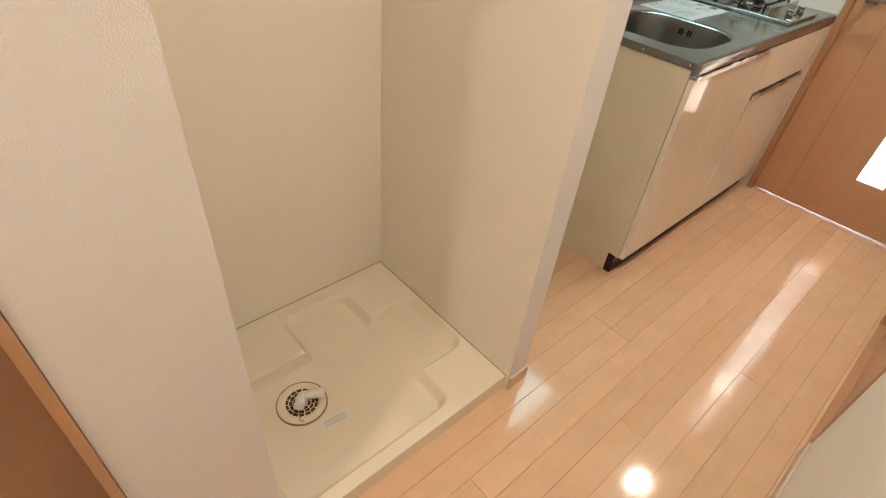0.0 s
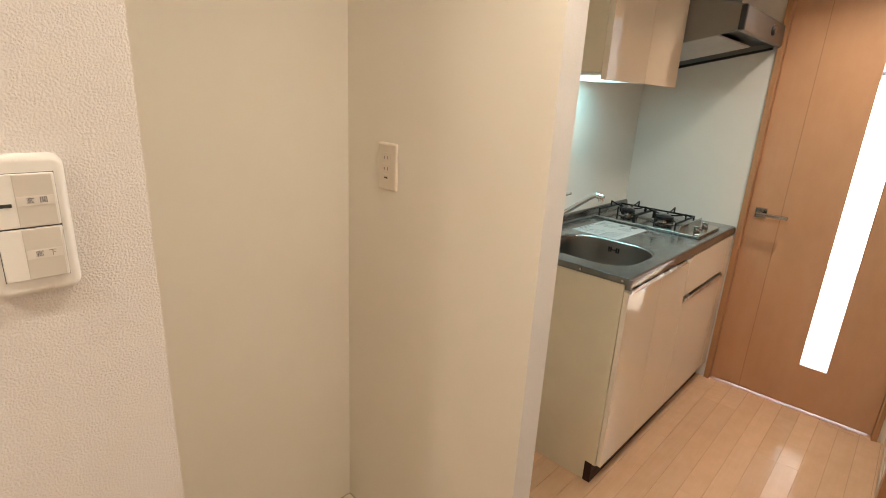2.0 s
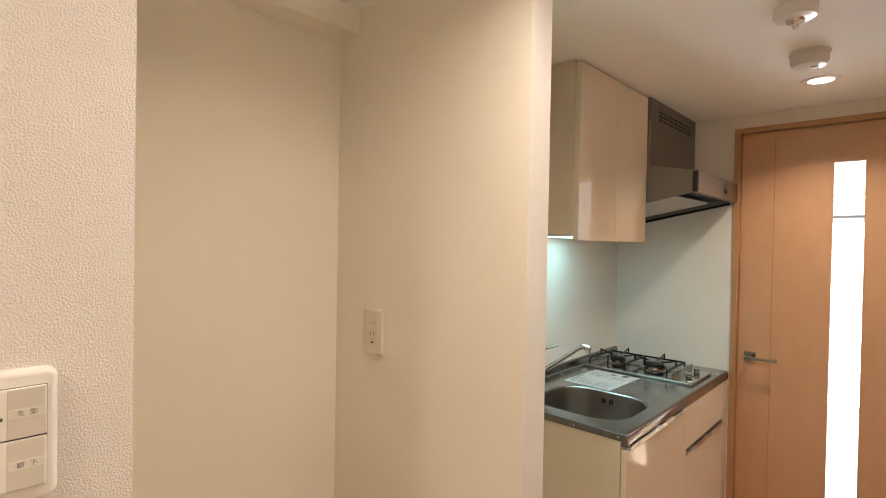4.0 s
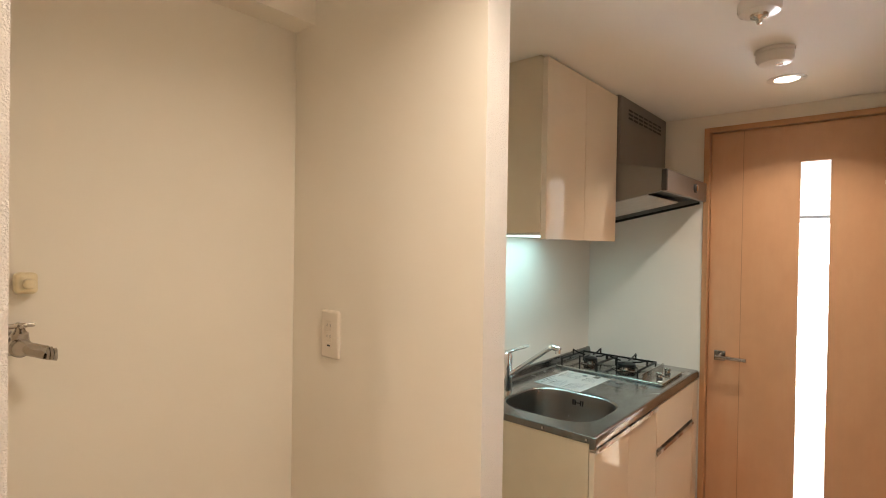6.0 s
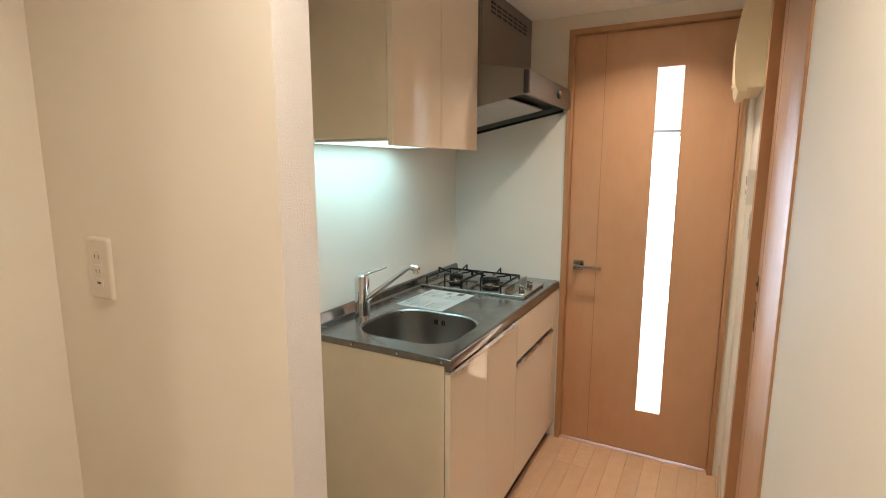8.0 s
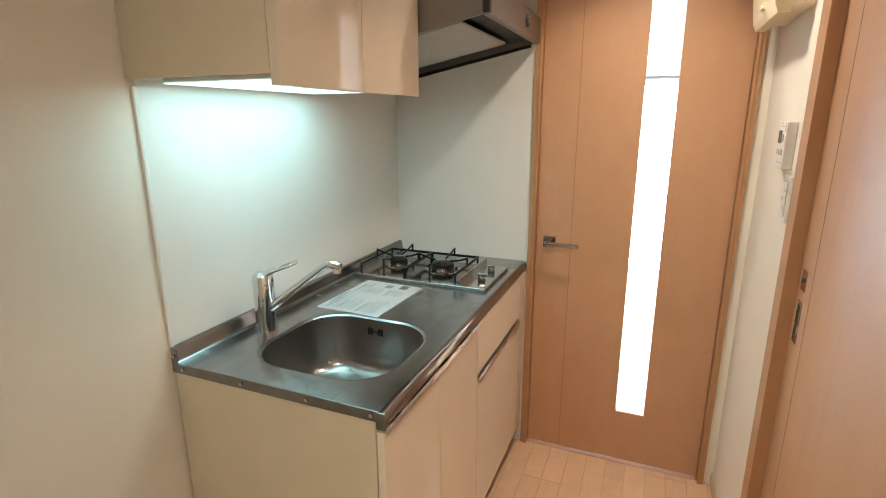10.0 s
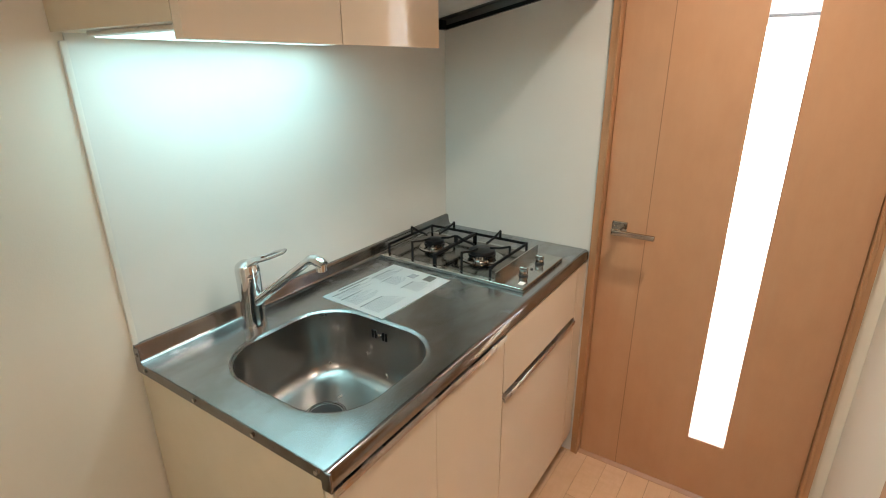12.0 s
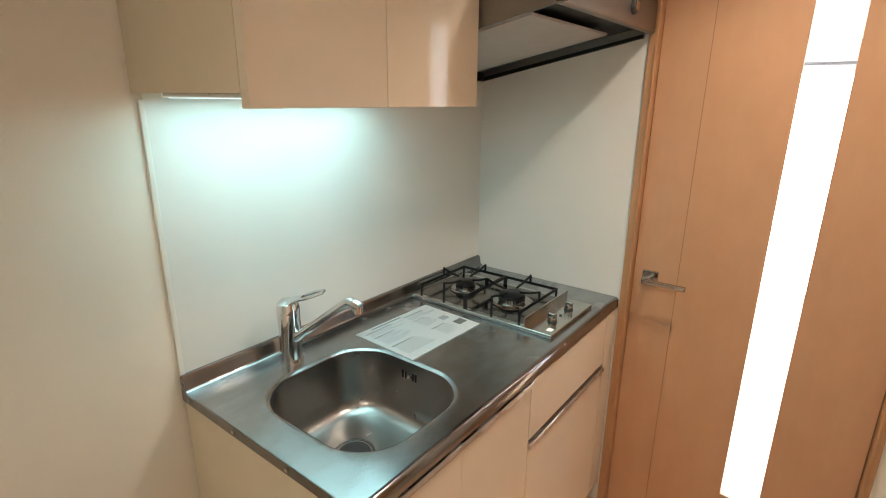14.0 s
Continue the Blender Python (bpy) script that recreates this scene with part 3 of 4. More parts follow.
dr = (1.670, 0.772, KZ - 0.1700)
part("sink_drain", lathe(bmesh.new(), dr, [(0.020, -0.004), (0.046, -0.002), (0.048, 0.0008), (0.046, 0.0016), (0.042, 0.0010), (0.040, -0.003), (0.001, -0.003)], seg=36), STEEL, bowl, "round chrome drain ring")
part("drain_cover", lathe(bmesh.new(), dr, [(0.001, -0.002), (0.038, -0.002), (0.038, -0.0005), (0.034, 0.0015), (0.018, 0.0022), (0.001, 0.0022)], seg=36), DARK, bowl, "black drain cover")
slot = bmesh.new()
for k, dyy in enumerate((-0.021, -0.012, 0.012, 0.021)):
    box(slot, (SC.x + SHX - 0.0042, 0.750 + dyy - 0.0032, KZ - 0.052), (SC.x + SHX + 0.002, 0.750 + dyy + 0.0032, KZ - 0.030), 0.001, 1)
box(slot, (SC.x + SHX - 0.0042, 0.750 - 0.010, KZ - 0.043), (SC.x + SHX + 0.002, 0.750 + 0.010, KZ - 0.039))
part("overflow_slots", slot, BLACK, bowl, "dark overflow slots")
part("overflow_screw", cyl(bmesh.new(), (SC.x + SHX - 0.002, 0.750, KZ - 0.041), 0.0045, 0.0045, 0.006, "x", 16), OLD_NICKEL, bowl)
lip = bmesh.new()
sweep(lip, [(KY + 0.0125, KZ - 0.0005), (KY + 0.008, KZ - 0.0010), (KY + 0.003, KZ - 0.004), (KY, KZ - 0.010), (KY - 0.001, KZ - 0.030), (KY + 0.002, KZ - 0.036), (KY + 0.010, KZ - 0.038), (KY + 0.010, KZ - 0.030), (KY + 0.0125, KZ - 0.008)], "x", KX0 + 0.002, KX1)
part("front_lip", lip, STEEL, top, "rounded steel front lip")
back = bmesh.new()
sweep(back, [(YB - 0.0305, KZ - 0.0004), (YB - 0.024, KZ + 0.002), (YB - 0.019, KZ + 0.008), (YB - 0.016, KZ + 0.030), (YB - 0.012, KZ + 0.037), (YB - 0.005, KZ + 0.038), (YB - 0.005, KZ - 0.004), (YB - 0.0305, KZ - 0.006)], "x", KX0 + 0.002, KX1 + 0.002)
part("upstand", back, STEEL, top, "rounded steel upstand along the wall")
part("side_flange", solid((KX0, KY + 0.012, KZ - 0.024), (KX0 + 0.0025, YB - 0.006, KZ - 0.0005), 0.0008), STEEL, top, "folded steel edge with screws")
part("flange_ear", solid((KX0, YB - 0.026, KZ - 0.002), (KX0 + 0.0025, YB - 0.006, KZ + 0.034), 0.001), STEEL, top)
part("end_cap", solid((KX0 - 0.001, KY - 0.002, KZ - 0.040), (KX0 + 0.004, KY + 0.020, KZ - 0.002), 0.002), STEEL, top)
for yy in (KY + 0.030, KY + 0.185, KY + 0.36, YB - 0.040):
    part("screw", cyl(cyl(bmesh.new(), (KX0 - 0.001, yy, KZ - 0.012), 0.0042, 0.0036, 0.003, "x", 14), (KX0 - 0.0026, yy, KZ - 0.012), 0.0018, 0.0018, 0.0006, "x", 8), SATIN, top, "small steel screw")
part("screw", cyl(bmesh.new(), (KX0 - 0.001, YB - 0.016, KZ + 0.018), 0.0042, 0.0036, 0.003, "x", 14), SATIN, top)

# ---- mixer tap ----
fx, fy = 1.667, 0.985
faucet = thing("mixer_tap", (fx, fy, KZ), "chrome single-lever mixer tap on the worktop", "tap")
part("tap_body", lathe(bmesh.new(), (fx, fy, KZ), [(0.001, 0), (0.0285, 0), (0.0285, 0.006), (0.0270, 0.010), (0.0262, 0.088), (0.0270, 0.090), (0.0275, 0.128), (0.0250, 0.137), (0.012, 0.141), (0.001, 0.142)]), CHROME, faucet, "chrome tap body")
spout = bmesh.new()
tip = Vector((1.690, 0.765, KZ + 0.194))
s0 = Vector((fx, fy - 0.012, KZ + 0.060))
elbow = tip + Vector((-0.001, 0.030, 0.004))
tube(spout, [s0, s0.lerp(elbow, 0.5), elbow + (s0 - elbow) * 0.04, elbow + Vector((0, -0.006, 0.002))], 0.0095, 16, [0.0120, 0.0098, 0.0092, 0.0100])
tube(spout, [elbow + Vector((0, 0.004, -0.001)), elbow + Vector((0.0005, -0.012, 0.003)), tip + Vector((0.001, -0.004, 0.003)), tip + Vector((0.001, -0.010, 0.0))], 0.011, 16, [0.0095, 0.0112, 0.0118, 0.0100])
cyl(spout, tip + Vector((0.001, -0.001, -0.007)), 0.0105, 0.0112, 0.015, "z", 20)
part("spout", spout, CHROME, faucet, "slanting chrome spout")
lev = bmesh.new()
lt = Vector((1.714, 0.908, KZ + 0.187))
l0 = Vector((fx, fy - 0.004, KZ + 0.158))
lathe(lev, (fx, fy, KZ + 0.131), [(0.0276, 0.0), (0.0280, 0.012), (0.0250, 0.024), (0.016, 0.031), (0.001, 0.033)], "z", 28)
wdir = (lt - l0).cross(Vector((0, 0, 1))).normalized() * 0.0165
mid = l0.lerp(lt, 0.45)
loop = [l0, mid + wdir * 0.9, l0.lerp(lt, 0.75) + wdir, lt + wdir * 0.5, lt - wdir * 0.5, l0.lerp(lt, 0.75) - wdir, mid - wdir * 0.9, l0]
tube(lev, loop, 0.0042, 10)
tube(lev, [l0 - Vector((0, 0, 0.008)), l0.lerp(lt, 0.15), l0.lerp(lt, 0.32), l0.lerp(lt, 0.42)], 0.009, 14, [0.022, 0.019, 0.0155, 0.012], 0.45)
part("lever", lev, CHROME, faucet, "looped chrome lever")

# ---- gas hob ----
HX0, HX1, HY0, HY1, HZ = 2.175, 2.463, 0.526, 1.030, KZ + 0.004
hob = thing("gas_hob", (2.33, 0.78, KZ), "built-in two-burner steel gas hob with black pan supports", "gas hob")
part("hob_plate", solid((HX0, HY0, KZ + 0.0005), (HX1, HY1, HZ + 0.008), 0.003, 3), STEEL_HOB, hob, "brushed steel hob plate")
part("burner_tray", solid((HX0 + 0.018, HY0 + 0.099, HZ + 0.006), (HX1 - 0.018, HY1 - 0.015, HZ + 0.0095), 0.002), TRAY, hob, "dark polished burner tray")
part("heat_guard", solid((HX0 + 0.002, HY0 + 0.084, HZ + 0.007), (HX1 - 0.002, HY0 + 0.088, HZ + 0.036), 0.001), STEEL_HOB, hob, "upright steel guard")
for by, br in ((0.735, 0.041), (0.915, 0.032)):
    bx = 2.319
    b = part("burner", lathe(bmesh.new(), (bx, by, HZ + 0.008), [(0.001, 0), (br * 1.62, 0), (br * 1.62, 0.004), (br * 1.48, 0.007), (br * 1.12, 0.0045), (br * 0.98, 0.006), (br * 0.92, 0.018), (0.001, 0.018)]), BURNER, hob, "dull chrome burner ring")
    part("burner_cap", lathe(bmesh.new(), (bx, by, HZ + 0.026), [(0.001, 0), (br, 0), (br * 1.05, 0.004), (br * 0.98, 0.012), (br * 0.6, 0.016), (0.001, 0.017)]), BLACK, b, "black burner cap")
    prongs = bmesh.new()
    for k in range(28):
        a = 2 * math.pi * k / 28
        box(prongs, (bx + br * math.cos(a) - 0.0012, by + br * math.sin(a) - 0.0012, HZ + 0.018), (bx + br * math.cos(a) + 0.0012, by + br * math.sin(a) + 0.0012, HZ + 0.026))
    part("flame_ports", prongs, BLACK, b, smooth=False)


def bar(bm, pts, thick=0.0036, tall=0.0085):
    """A flat steel bar on edge along a line of points."""
    for p, q in zip(pts, pts[1:]):
        p, q = Vector(p), Vector(q)
        d = (q - p).normalized()
        sidev = d.cross(Vector((0, 0, 1)))
        sidev = sidev.normalized() if sidev.length > 0.3 else Vector((1, 0, 0))
        up = sidev.cross(d).normalized()
        p, q = p - d * thick * 0.45, q + d * thick * 0.45
        vs = [bm.verts.new(e + sidev * i * thick / 2 + up * j * tall / 2) for e in (p, q) for i, j in ((-1, -1), (1, -1), (1, 1), (-1, 1))]
        for f in ((0, 1, 2, 3), (7, 6, 5, 4), (0, 4, 5, 1), (1, 5, 6, 2), (2, 6, 7, 3), (3, 7, 4, 0)):
            bm.faces.new([vs[i] for i in f])
    bmesh.ops.recalc_face_normals(bm, faces=bm.faces[:])
    return bm


def grate(y0, y1, cyy):
    g = thing("pan_support", (2.319, cyy, HZ + 0.008), "black enamelled pan support on the hob", "pan support")
    x0, x1, zt = HX0 + 0.024, HX1 - 0.024, HZ + 0.050
    zl, z0 = zt - 0.012, HZ + 0.0105
    ring = bmesh.new()
    bar(ring, [(x1, y0, zl), (x1, y1, zl)])
    bar(ring, [(x0, y0, zl), (x1, y0, zl)])
    bar(ring, [(x0, y1, zl), (x1, y1, zl)])
    part("rim", ring, BLACK, g, smooth=False)
    for fxx, fyy in ((x0, y0), (x1, y0), (x0, y1), (x1, y1)):
        part("foot", bar(bmesh.new(), [(fxx, fyy, zl + 0.003), (fxx, fyy, HZ + 0.011)], 0.0036, 0.007), BLACK, g, smooth=False)
    cx = (x0 + x1) / 2
    for (ax, ay, zs), (bx2, by2) in (((x0, cyy, z0), (cx - 0.03, cyy)), ((x1, cyy, zl), (cx + 0.03, cyy)), ((cx, y0, zl), (cx, cyy - 0.03)), ((cx, y1, zl), (cx, cyy + 0.03))):
        m1 = ((ax * 0.5 + bx2 * 0.5), (ay * 0.5 + by2 * 0.5))
        part("prong", bar(bmesh.new(), [(ax, ay, zs), (ax, ay, zt + 0.014), (m1[0], m1[1], zt + 0.003), (bx2, by2, zt - 0.002)], 0.0036, 0.0065), BLACK, g, smooth=False)


grate(0.640, 0.828, 0.735)
grate(0.834, 1.008, 0.915)
for kx in (2.262, 2.374):
    k = part("knob", lathe(bmesh.new(), (kx, HY0 + 0.040, HZ + 0.011), [(0.001, 0), (0.0115, 0), (0.0125, 0.006), (0.0112, 0.012), (0.0085, 0.0135), (0.001, 0.014)], seg=24), BURNER, hob, "dull metal control knob")
    part("skirt", lathe(bmesh.new(), (kx, HY0 + 0.040, HZ + 0.0075), [(0.001, 0), (0.0145, 0), (0.0140, 0.0035), (0.001, 0.0036)], seg=24), DARK, k, "black knob skirt")
    part("grip", solid((kx - 0.0042, HY0 + 0.027, HZ + 0.022), (kx + 0.0042, HY0 + 0.053, HZ + 0.034), 0.0028, 3), BURNER, k)
part("indicator", cyl(bmesh.new(), (2.318, HY0 + 0.040, HZ + 0.009), 0.004, 0.004, 0.003, "z", 14), DARK, hob)
part("hob_sticker", solid((2.198, HY0 + 0.012, HZ + 0.0078), (2.218, HY0 + 0.028, HZ + 0.0086)), PAPER, hob, "small white sticker", False)

# ---- paper sheet ----
sheet_thing = thing("paper_sheet", (1.99, 0.84, KZ), "white printed instruction sheet lying on the worktop", "paper")
pc, pa = Vector((2.000, 0.849)), radians(-2.5)


def on_paper(u, v):
    c, s = math.cos(pa), math.sin(pa)
    return pc.x + u * c - v * s, pc.y + u * s + v * c


pb = bmesh.new()
NX = 14
grid = [[pb.verts.new((*on_paper(-0.1435 + 0.287 * i / NX, -0.108 + 0.216 * j / 8), KZ + 0.0012 + 0.0035 * max(0, (i / NX - 0.7)) ** 2 + 0.0007 * math.sin(i * 0.9 + j * 0.5) ** 2)) for j in range(9)] for i in range(NX + 1)]
for i in range(NX):
    for j in range(8):
        pb.faces.new((grid[i][j], grid[i + 1][j], grid[i + 1][j + 1], grid[i][j + 1]))
bmesh.ops.solidify(pb, geom=pb.faces[:], thickness=0.0003)
part("sheet", pb, PAPER, sheet_thing)


def ink(u0, u1, v0, v1, mat, bm):
    vs = [bm.verts.new((*on_paper(u, v), KZ + 0.0029)) for u, v in ((u0, v0), (u1, v0), (u1, v1), (u0, v1))]
    bm.faces.new(vs)


rng = random.Random(5)
lines, heads, picture_a, picture_b = bmesh.new(), bmesh.new(), bmesh.new(), bmesh.new()


def words(u, end, v, tall, shortest, longest, mat, bm):
    while u < end - shortest:
        wd = min(shortest + (longest - shortest) * rng.random(), end - u)
        ink(u, u + wd, v - tall, v, mat, bm)
        u += wd + 0.0022


words(-0.095, 0.020, 0.098, 0.0052, 0.004, 0.008, INK_DARK, heads)
for u0, u1, top_v, rows in ((-0.130, 0.010, 0.084, 4), (-0.130, -0.025, 0.050, 9), (-0.130, -0.010, -0.020, 10), (0.022, 0.130, 0.086, 5), (0.022, 0.084, 0.046, 8), (0.022, 0.092, -0.026, 9)):
    words(u0, u0 + (u1 - u0) * 0.72, top_v, 0.0034, 0.004, 0.010, INK_DARK, heads)
    for k in range(rows):
        words(u0 + 0.004, u1 - (u1 - u0) * 0.45 * rng.random() ** 2, top_v - 0.0068 - k * 0.0056, 0.0017, 0.003, 0.011, INK, lines)
ink(0.098, 0.134, -0.068, -0.040, INK_DARK, picture_a)
ink(0.090, 0.118, -0.014, 0.010, INK, picture_b)
part("print_lines", lines, INK, sheet_thing, "rows of small grey print", False, kind="stuff")
part("print_headings", heads, INK_DARK, sheet_thing, "dark headings", False, kind="stuff")
part("printed_picture", picture_a, PHOTO, sheet_thing, "small dark picture", False)
part("printed_picture", picture_b, INK, sheet_thing, "small grey picture", False)

# ---- wall cabinet ----
UX0, UX1, UY, UZ0, UZ1 = 1.418, 1.998, 0.672, 1.440, 2.045
upper = thing("wall_cabinet", ((UX0 + UX1) / 2, 0.87, UZ0), "cream high-gloss wall cabinet under the ceiling", "kitchen cabinet")
part("carcass", sheet("y", UY + 0.021, YB - 0.005, [UX0, UX1], [UZ0 + 0.022, UZ1]), CARCASS, upper, "beige matt carcass", False)
part("filler_strip", solid((UX0 + 0.004, UY + 0.03, UZ1), (UX1, YB - 0.005, CEIL)), CARCASS, upper, smooth=False)
us = 1.705
for a, b in ((UX0, us - 0.0007), (us + 0.0007, UX1)):
    part("door", solid((a, UY, UZ0), (b, UY + 0.020, UZ1 - 0.002), 0.0010, 2), CREAM_GLOSS, upper, "cream high-gloss door")
light = thing("under_cabinet_light", (1.66, 0.92, 1.455), "slim fluorescent light under the wall cabinet, switched on", "light")
part("light_body", solid((1.44, 0.700, 1.4545), (1.965, 0.985, 1.4618), 0.002), WHITE_PLASTIC, light)
part("light_diffuser", solid((1.462, 0.725, 1.453), (1.980, 1.010, 1.4555), 0.0015), TUBE_GLOW, light, "glowing diffuser")

# ---- range hood ----
hood = thing("range_hood", (2.3, 0.8, 1.54), "silver-grey range hood above the hob", "range hood")
QX0, QX1, QF = 2.003, XE - 0.006, 0.472
duct = bmesh.new()
box(duct, (QX0 + 0.012, 0.665, 1.765), (QX1 - 0.004, YB - 0.006, CEIL - 0.002), 0.003)
part("duct_cover", duct, HOOD_STEEL, hood, "dark silver duct cover")
part("cover_edge", solid((QX0, 0.668, 1.745), (QX0 + 0.012, YB - 0.006, CEIL - 0.004), 0.002), HOOD_STEEL, hood)
vents = bmesh.new()
for row in range(3):
    for k in range(7):
        x = QX0 + 0.10 + k * 0.062
        box(vents, (x, 0.6635, 1.968 + row * 0.017), (x + 0.046, 0.6652, 1.977 + row * 0.017))
part("vent_slots", vents, BLACK, hood, "dark vent slots", False)


def canopy_side(x0, x1):
    bm = bmesh.new()
    sweep(bm, [(QF + 0.012, 1.730), (QF + 0.012, 1.648), (QF + 0.03, 1.640), (YB - 0.008, 1.530), (YB - 0.008, 1.762), (0.66, 1.762)], "x", x0, x1)
    return bm


part("canopy_side", canopy_side(QX0, QX0 + 0.010), HOOD_STEEL, hood)
part("canopy_side", canopy_side(QX1 - 0.010, QX1), HOOD_STEEL, hood)
ct = bmesh.new()
sweep(ct, [(QF + 0.012, 1.730), (0.66, 1.762), (YB - 0.008, 1.762), (YB - 0.008, 1.752), (0.66, 1.752), (QF + 0.012, 1.720)], "x", QX0 + 0.010, QX1 - 0.010)
part("canopy_top", ct, HOOD_STEEL, hood)
fr = part("control_front", solid((QX0 - 0.002, QF, 1.640), (QX1 + 0.001, QF + 0.022, 1.730), 0.006, 3), HOOD_STEEL, hood, "silver front with controls")
part("corner_trim", solid((QX0 - 0.004, QF - 0.0015, 1.643), (QX0 + 0.014, QF + 0.020, 1.727), 0.004), DARK, fr, "dark corner trim")
ringk = part("control_dial", lathe(bmesh.new(), (2.40, QF - 0.001, 1.686), [(0.001, -0.008), (0.018, -0.008), (0.020, -0.005), (0.020, 0.002), (0.001, 0.002)], "y", 24), DARK, fr, "dark round dial")
part("dial_mark", cyl(bmesh.new(), (2.40, QF - 0.010, 1.686), 0.013, 0.013, 0.002, "y", 20), OLD_NICKEL, ringk)
black_in = bmesh.new()
sweep(black_in, [(QF + 0.022, 1.662), (YB - 0.010, 1.552), (YB - 0.010, 1.547), (QF + 0.022, 1.672)], "x", QX0 + 0.011, QX1 - 0.011)
part("inner_frame", black_in, BLACK, hood, "black inner frame", False)
pnl = bmesh.new()
sweep(pnl, [(QF + 0.09, 1.630), (YB - 0.05, 1.540), (YB - 0.05, 1.546), (QF + 0.09, 1.636)], "x", QX0 + 0.03, QX1 - 0.13)
bmesh.ops.bevel(pnl, geom=[e for e in pnl.edges], offset=0.002, segments=2, affect="EDGES")
part("rectifier_panel", pnl, FILTER, hood, "pale grey draught panel")
edge = bmesh.new()
sweep(edge, [(QF + 0.03, 1.6395), (YB - 0.008, 1.5295), (YB - 0.008, 1.517), (QF + 0.03, 1.630)], "x", QX1 - 0.014, QX1 + 0.001)
part("rubber_edge", edge, BLACK, hood, "black lower edge", False)
edge2 = bmesh.new()
sweep(edge2, [(YB - 0.02, 1.547), (YB - 0.008, 1.545), (YB - 0.008, 1.517), (YB - 0.02, 1.519)], "x", QX0, QX1 - 0.014)
part("rubber_edge", edge2, BLACK, hood, smooth=False)

# ---- washing machine pan ----
pan = thing("washing_machine_pan", (0.36, 0.73, 0), "cream plastic washing machine drain pan", "drain pan")
pan_x0, pan_x1, pan_y0, pan_y1, pz = 0.011, PX0 - 0.002, PY + 0.010, 1.043, 0.056


def pan_height(x, y):
    """Raised corner feet and rim, with the sunken middle."""
    def step(v, e, w=0.022):
        t = min(max((v - e) / w + 0.5, 0), 1)
        return t * t * (3 - 2 * t)
    def soft(cx, cyy, hx, hy, r=0.032, w=0.020):
        qx, qy = abs(x - cx) - hx + r, abs(y - cyy) - hy + r
        d = math.hypot(max(qx, 0), max(qy, 0)) + min(max(qx, qy), 0) - r
        return 1 - step(d, 0, w)
    low = max(soft(0.41, 0.723, 0.11, 0.262), soft(0.495, 0.713, 0.193, 0.122), soft(0.282, 0.648, 0.238, 0.187))
    slope = 0.012 * min(max((0.60 - y) / 0.15, 0), 1) * (1 if x < 0.53 else 0)
    return pz - 0.032 * low - slope * 0.2 * low


NXp, NYp = 116, 106
pbm = bmesh.new()
pg = [[pbm.verts.new((pan_x0 + (pan_x1 - pan_x0) * i / NXp, pan_y0 + (pan_y1 - pan_y0) * j / NYp, 0)) for j in range(NYp + 1)] for i in range(NXp + 1)]
for row in pg:
    for v in row:
        v.co.z = pan_height(v.co.x, v.co.y)
for i in range(NXp):
    for j in range(NYp):
        pbm.faces.new((pg[i][j], pg[i + 1][j], pg[i + 1][j + 1], pg[i][j + 1]))
rimv = [pg[i][0] for i in range(NXp + 1)] + [pg[NXp][j] for j in range(1, NYp + 1)] + [pg[i][NYp] for i in range(NXp - 1, -1, -1)] + [pg[0][j] for j in range(NYp - 1, 0, -1)]
down = [pbm.verts.new((v.co.x, v.co.y, 0.0)) for v in rimv]
for i in range(len(rimv)):
    k = (i + 1) % len(rimv)
    pbm.faces.new((rimv[i], rimv[k], down[k], down[i]))
part("pan_tray", pbm, PAN, pan, "moulded cream tray with raised corners")
part("seal_strip", solid((pan_x0, pan_y1, pz - 0.002), (pan_x1, pan_y1 + 0.002, pz + 0.0012)), PAN_SEAL, pan, "dark seam at the wall", False)
part("seal_strip", solid((pan_x1, pan_y0, pz - 0.002), (pan_x1 + 0.002, pan_y1, pz + 0.0012)), PAN_SEAL, pan, smooth=False)
dx, dy, dz = 0.208, 0.715, 0.026
trap = part("drain_trap", lathe(bmesh.new(), (dx, dy, dz), [(0.001, -0.004), (0.065, -0.004), (0.067, 0.000), (0.065, 0.003), (0.052, 0.005), (0.048, 0.002), (0.001, 0.002)], seg=48), PAN, pan, "round drain with grating")
part("trap_seam", lathe(bmesh.new(), (dx, dy, dz), [(0.0665, -0.006), (0.0700, -0.006), (0.0700, 0.0012), (0.0665, 0.0012)], seg=48), PAN_SEAL, trap)
slots = bmesh.new()
for ring_r, n in ((0.020, 8), (0.030, 12), (0.040, 15)):
    for k in range(n):
        a = 2 * math.pi * k / n
        m = Matrix.Translation((dx, dy, dz + 0.003)) @ Matrix.Rotation(a, 4, "Z") @ Matrix.Translation((ring_r, 0, 0)) @ Matrix.Diagonal((0.0068, 2 * math.pi * ring_r / n * 0.78, 0.002, 1))
        bmesh.ops.create_cube(slots, size=1.0, matrix=m)
# Brown raised blocks paint the shadow inside the grating's gaps.
part("grating_slots", slots, GRATING, trap, "grating slots, the shade in their gaps painted brown", False)
el = bmesh.new()
ex, ey = dx + 0.004, dy
out_a, out_b = Vector((-0.62, -0.78, 0)), Vector((0.86, -0.50, 0))
foot = Vector((ex, ey, dz))
tube(el, [foot + out_a * 0.044 + Vector((0, 0, 0.046)), foot + out_a * 0.026 + Vector((0, 0, 0.043)), foot + out_a * 0.008 + Vector((0, 0, 0.035)), foot + Vector((0, 0, 0.022)), foot + Vector((0, 0, 0.003))], 0.0140, 18)
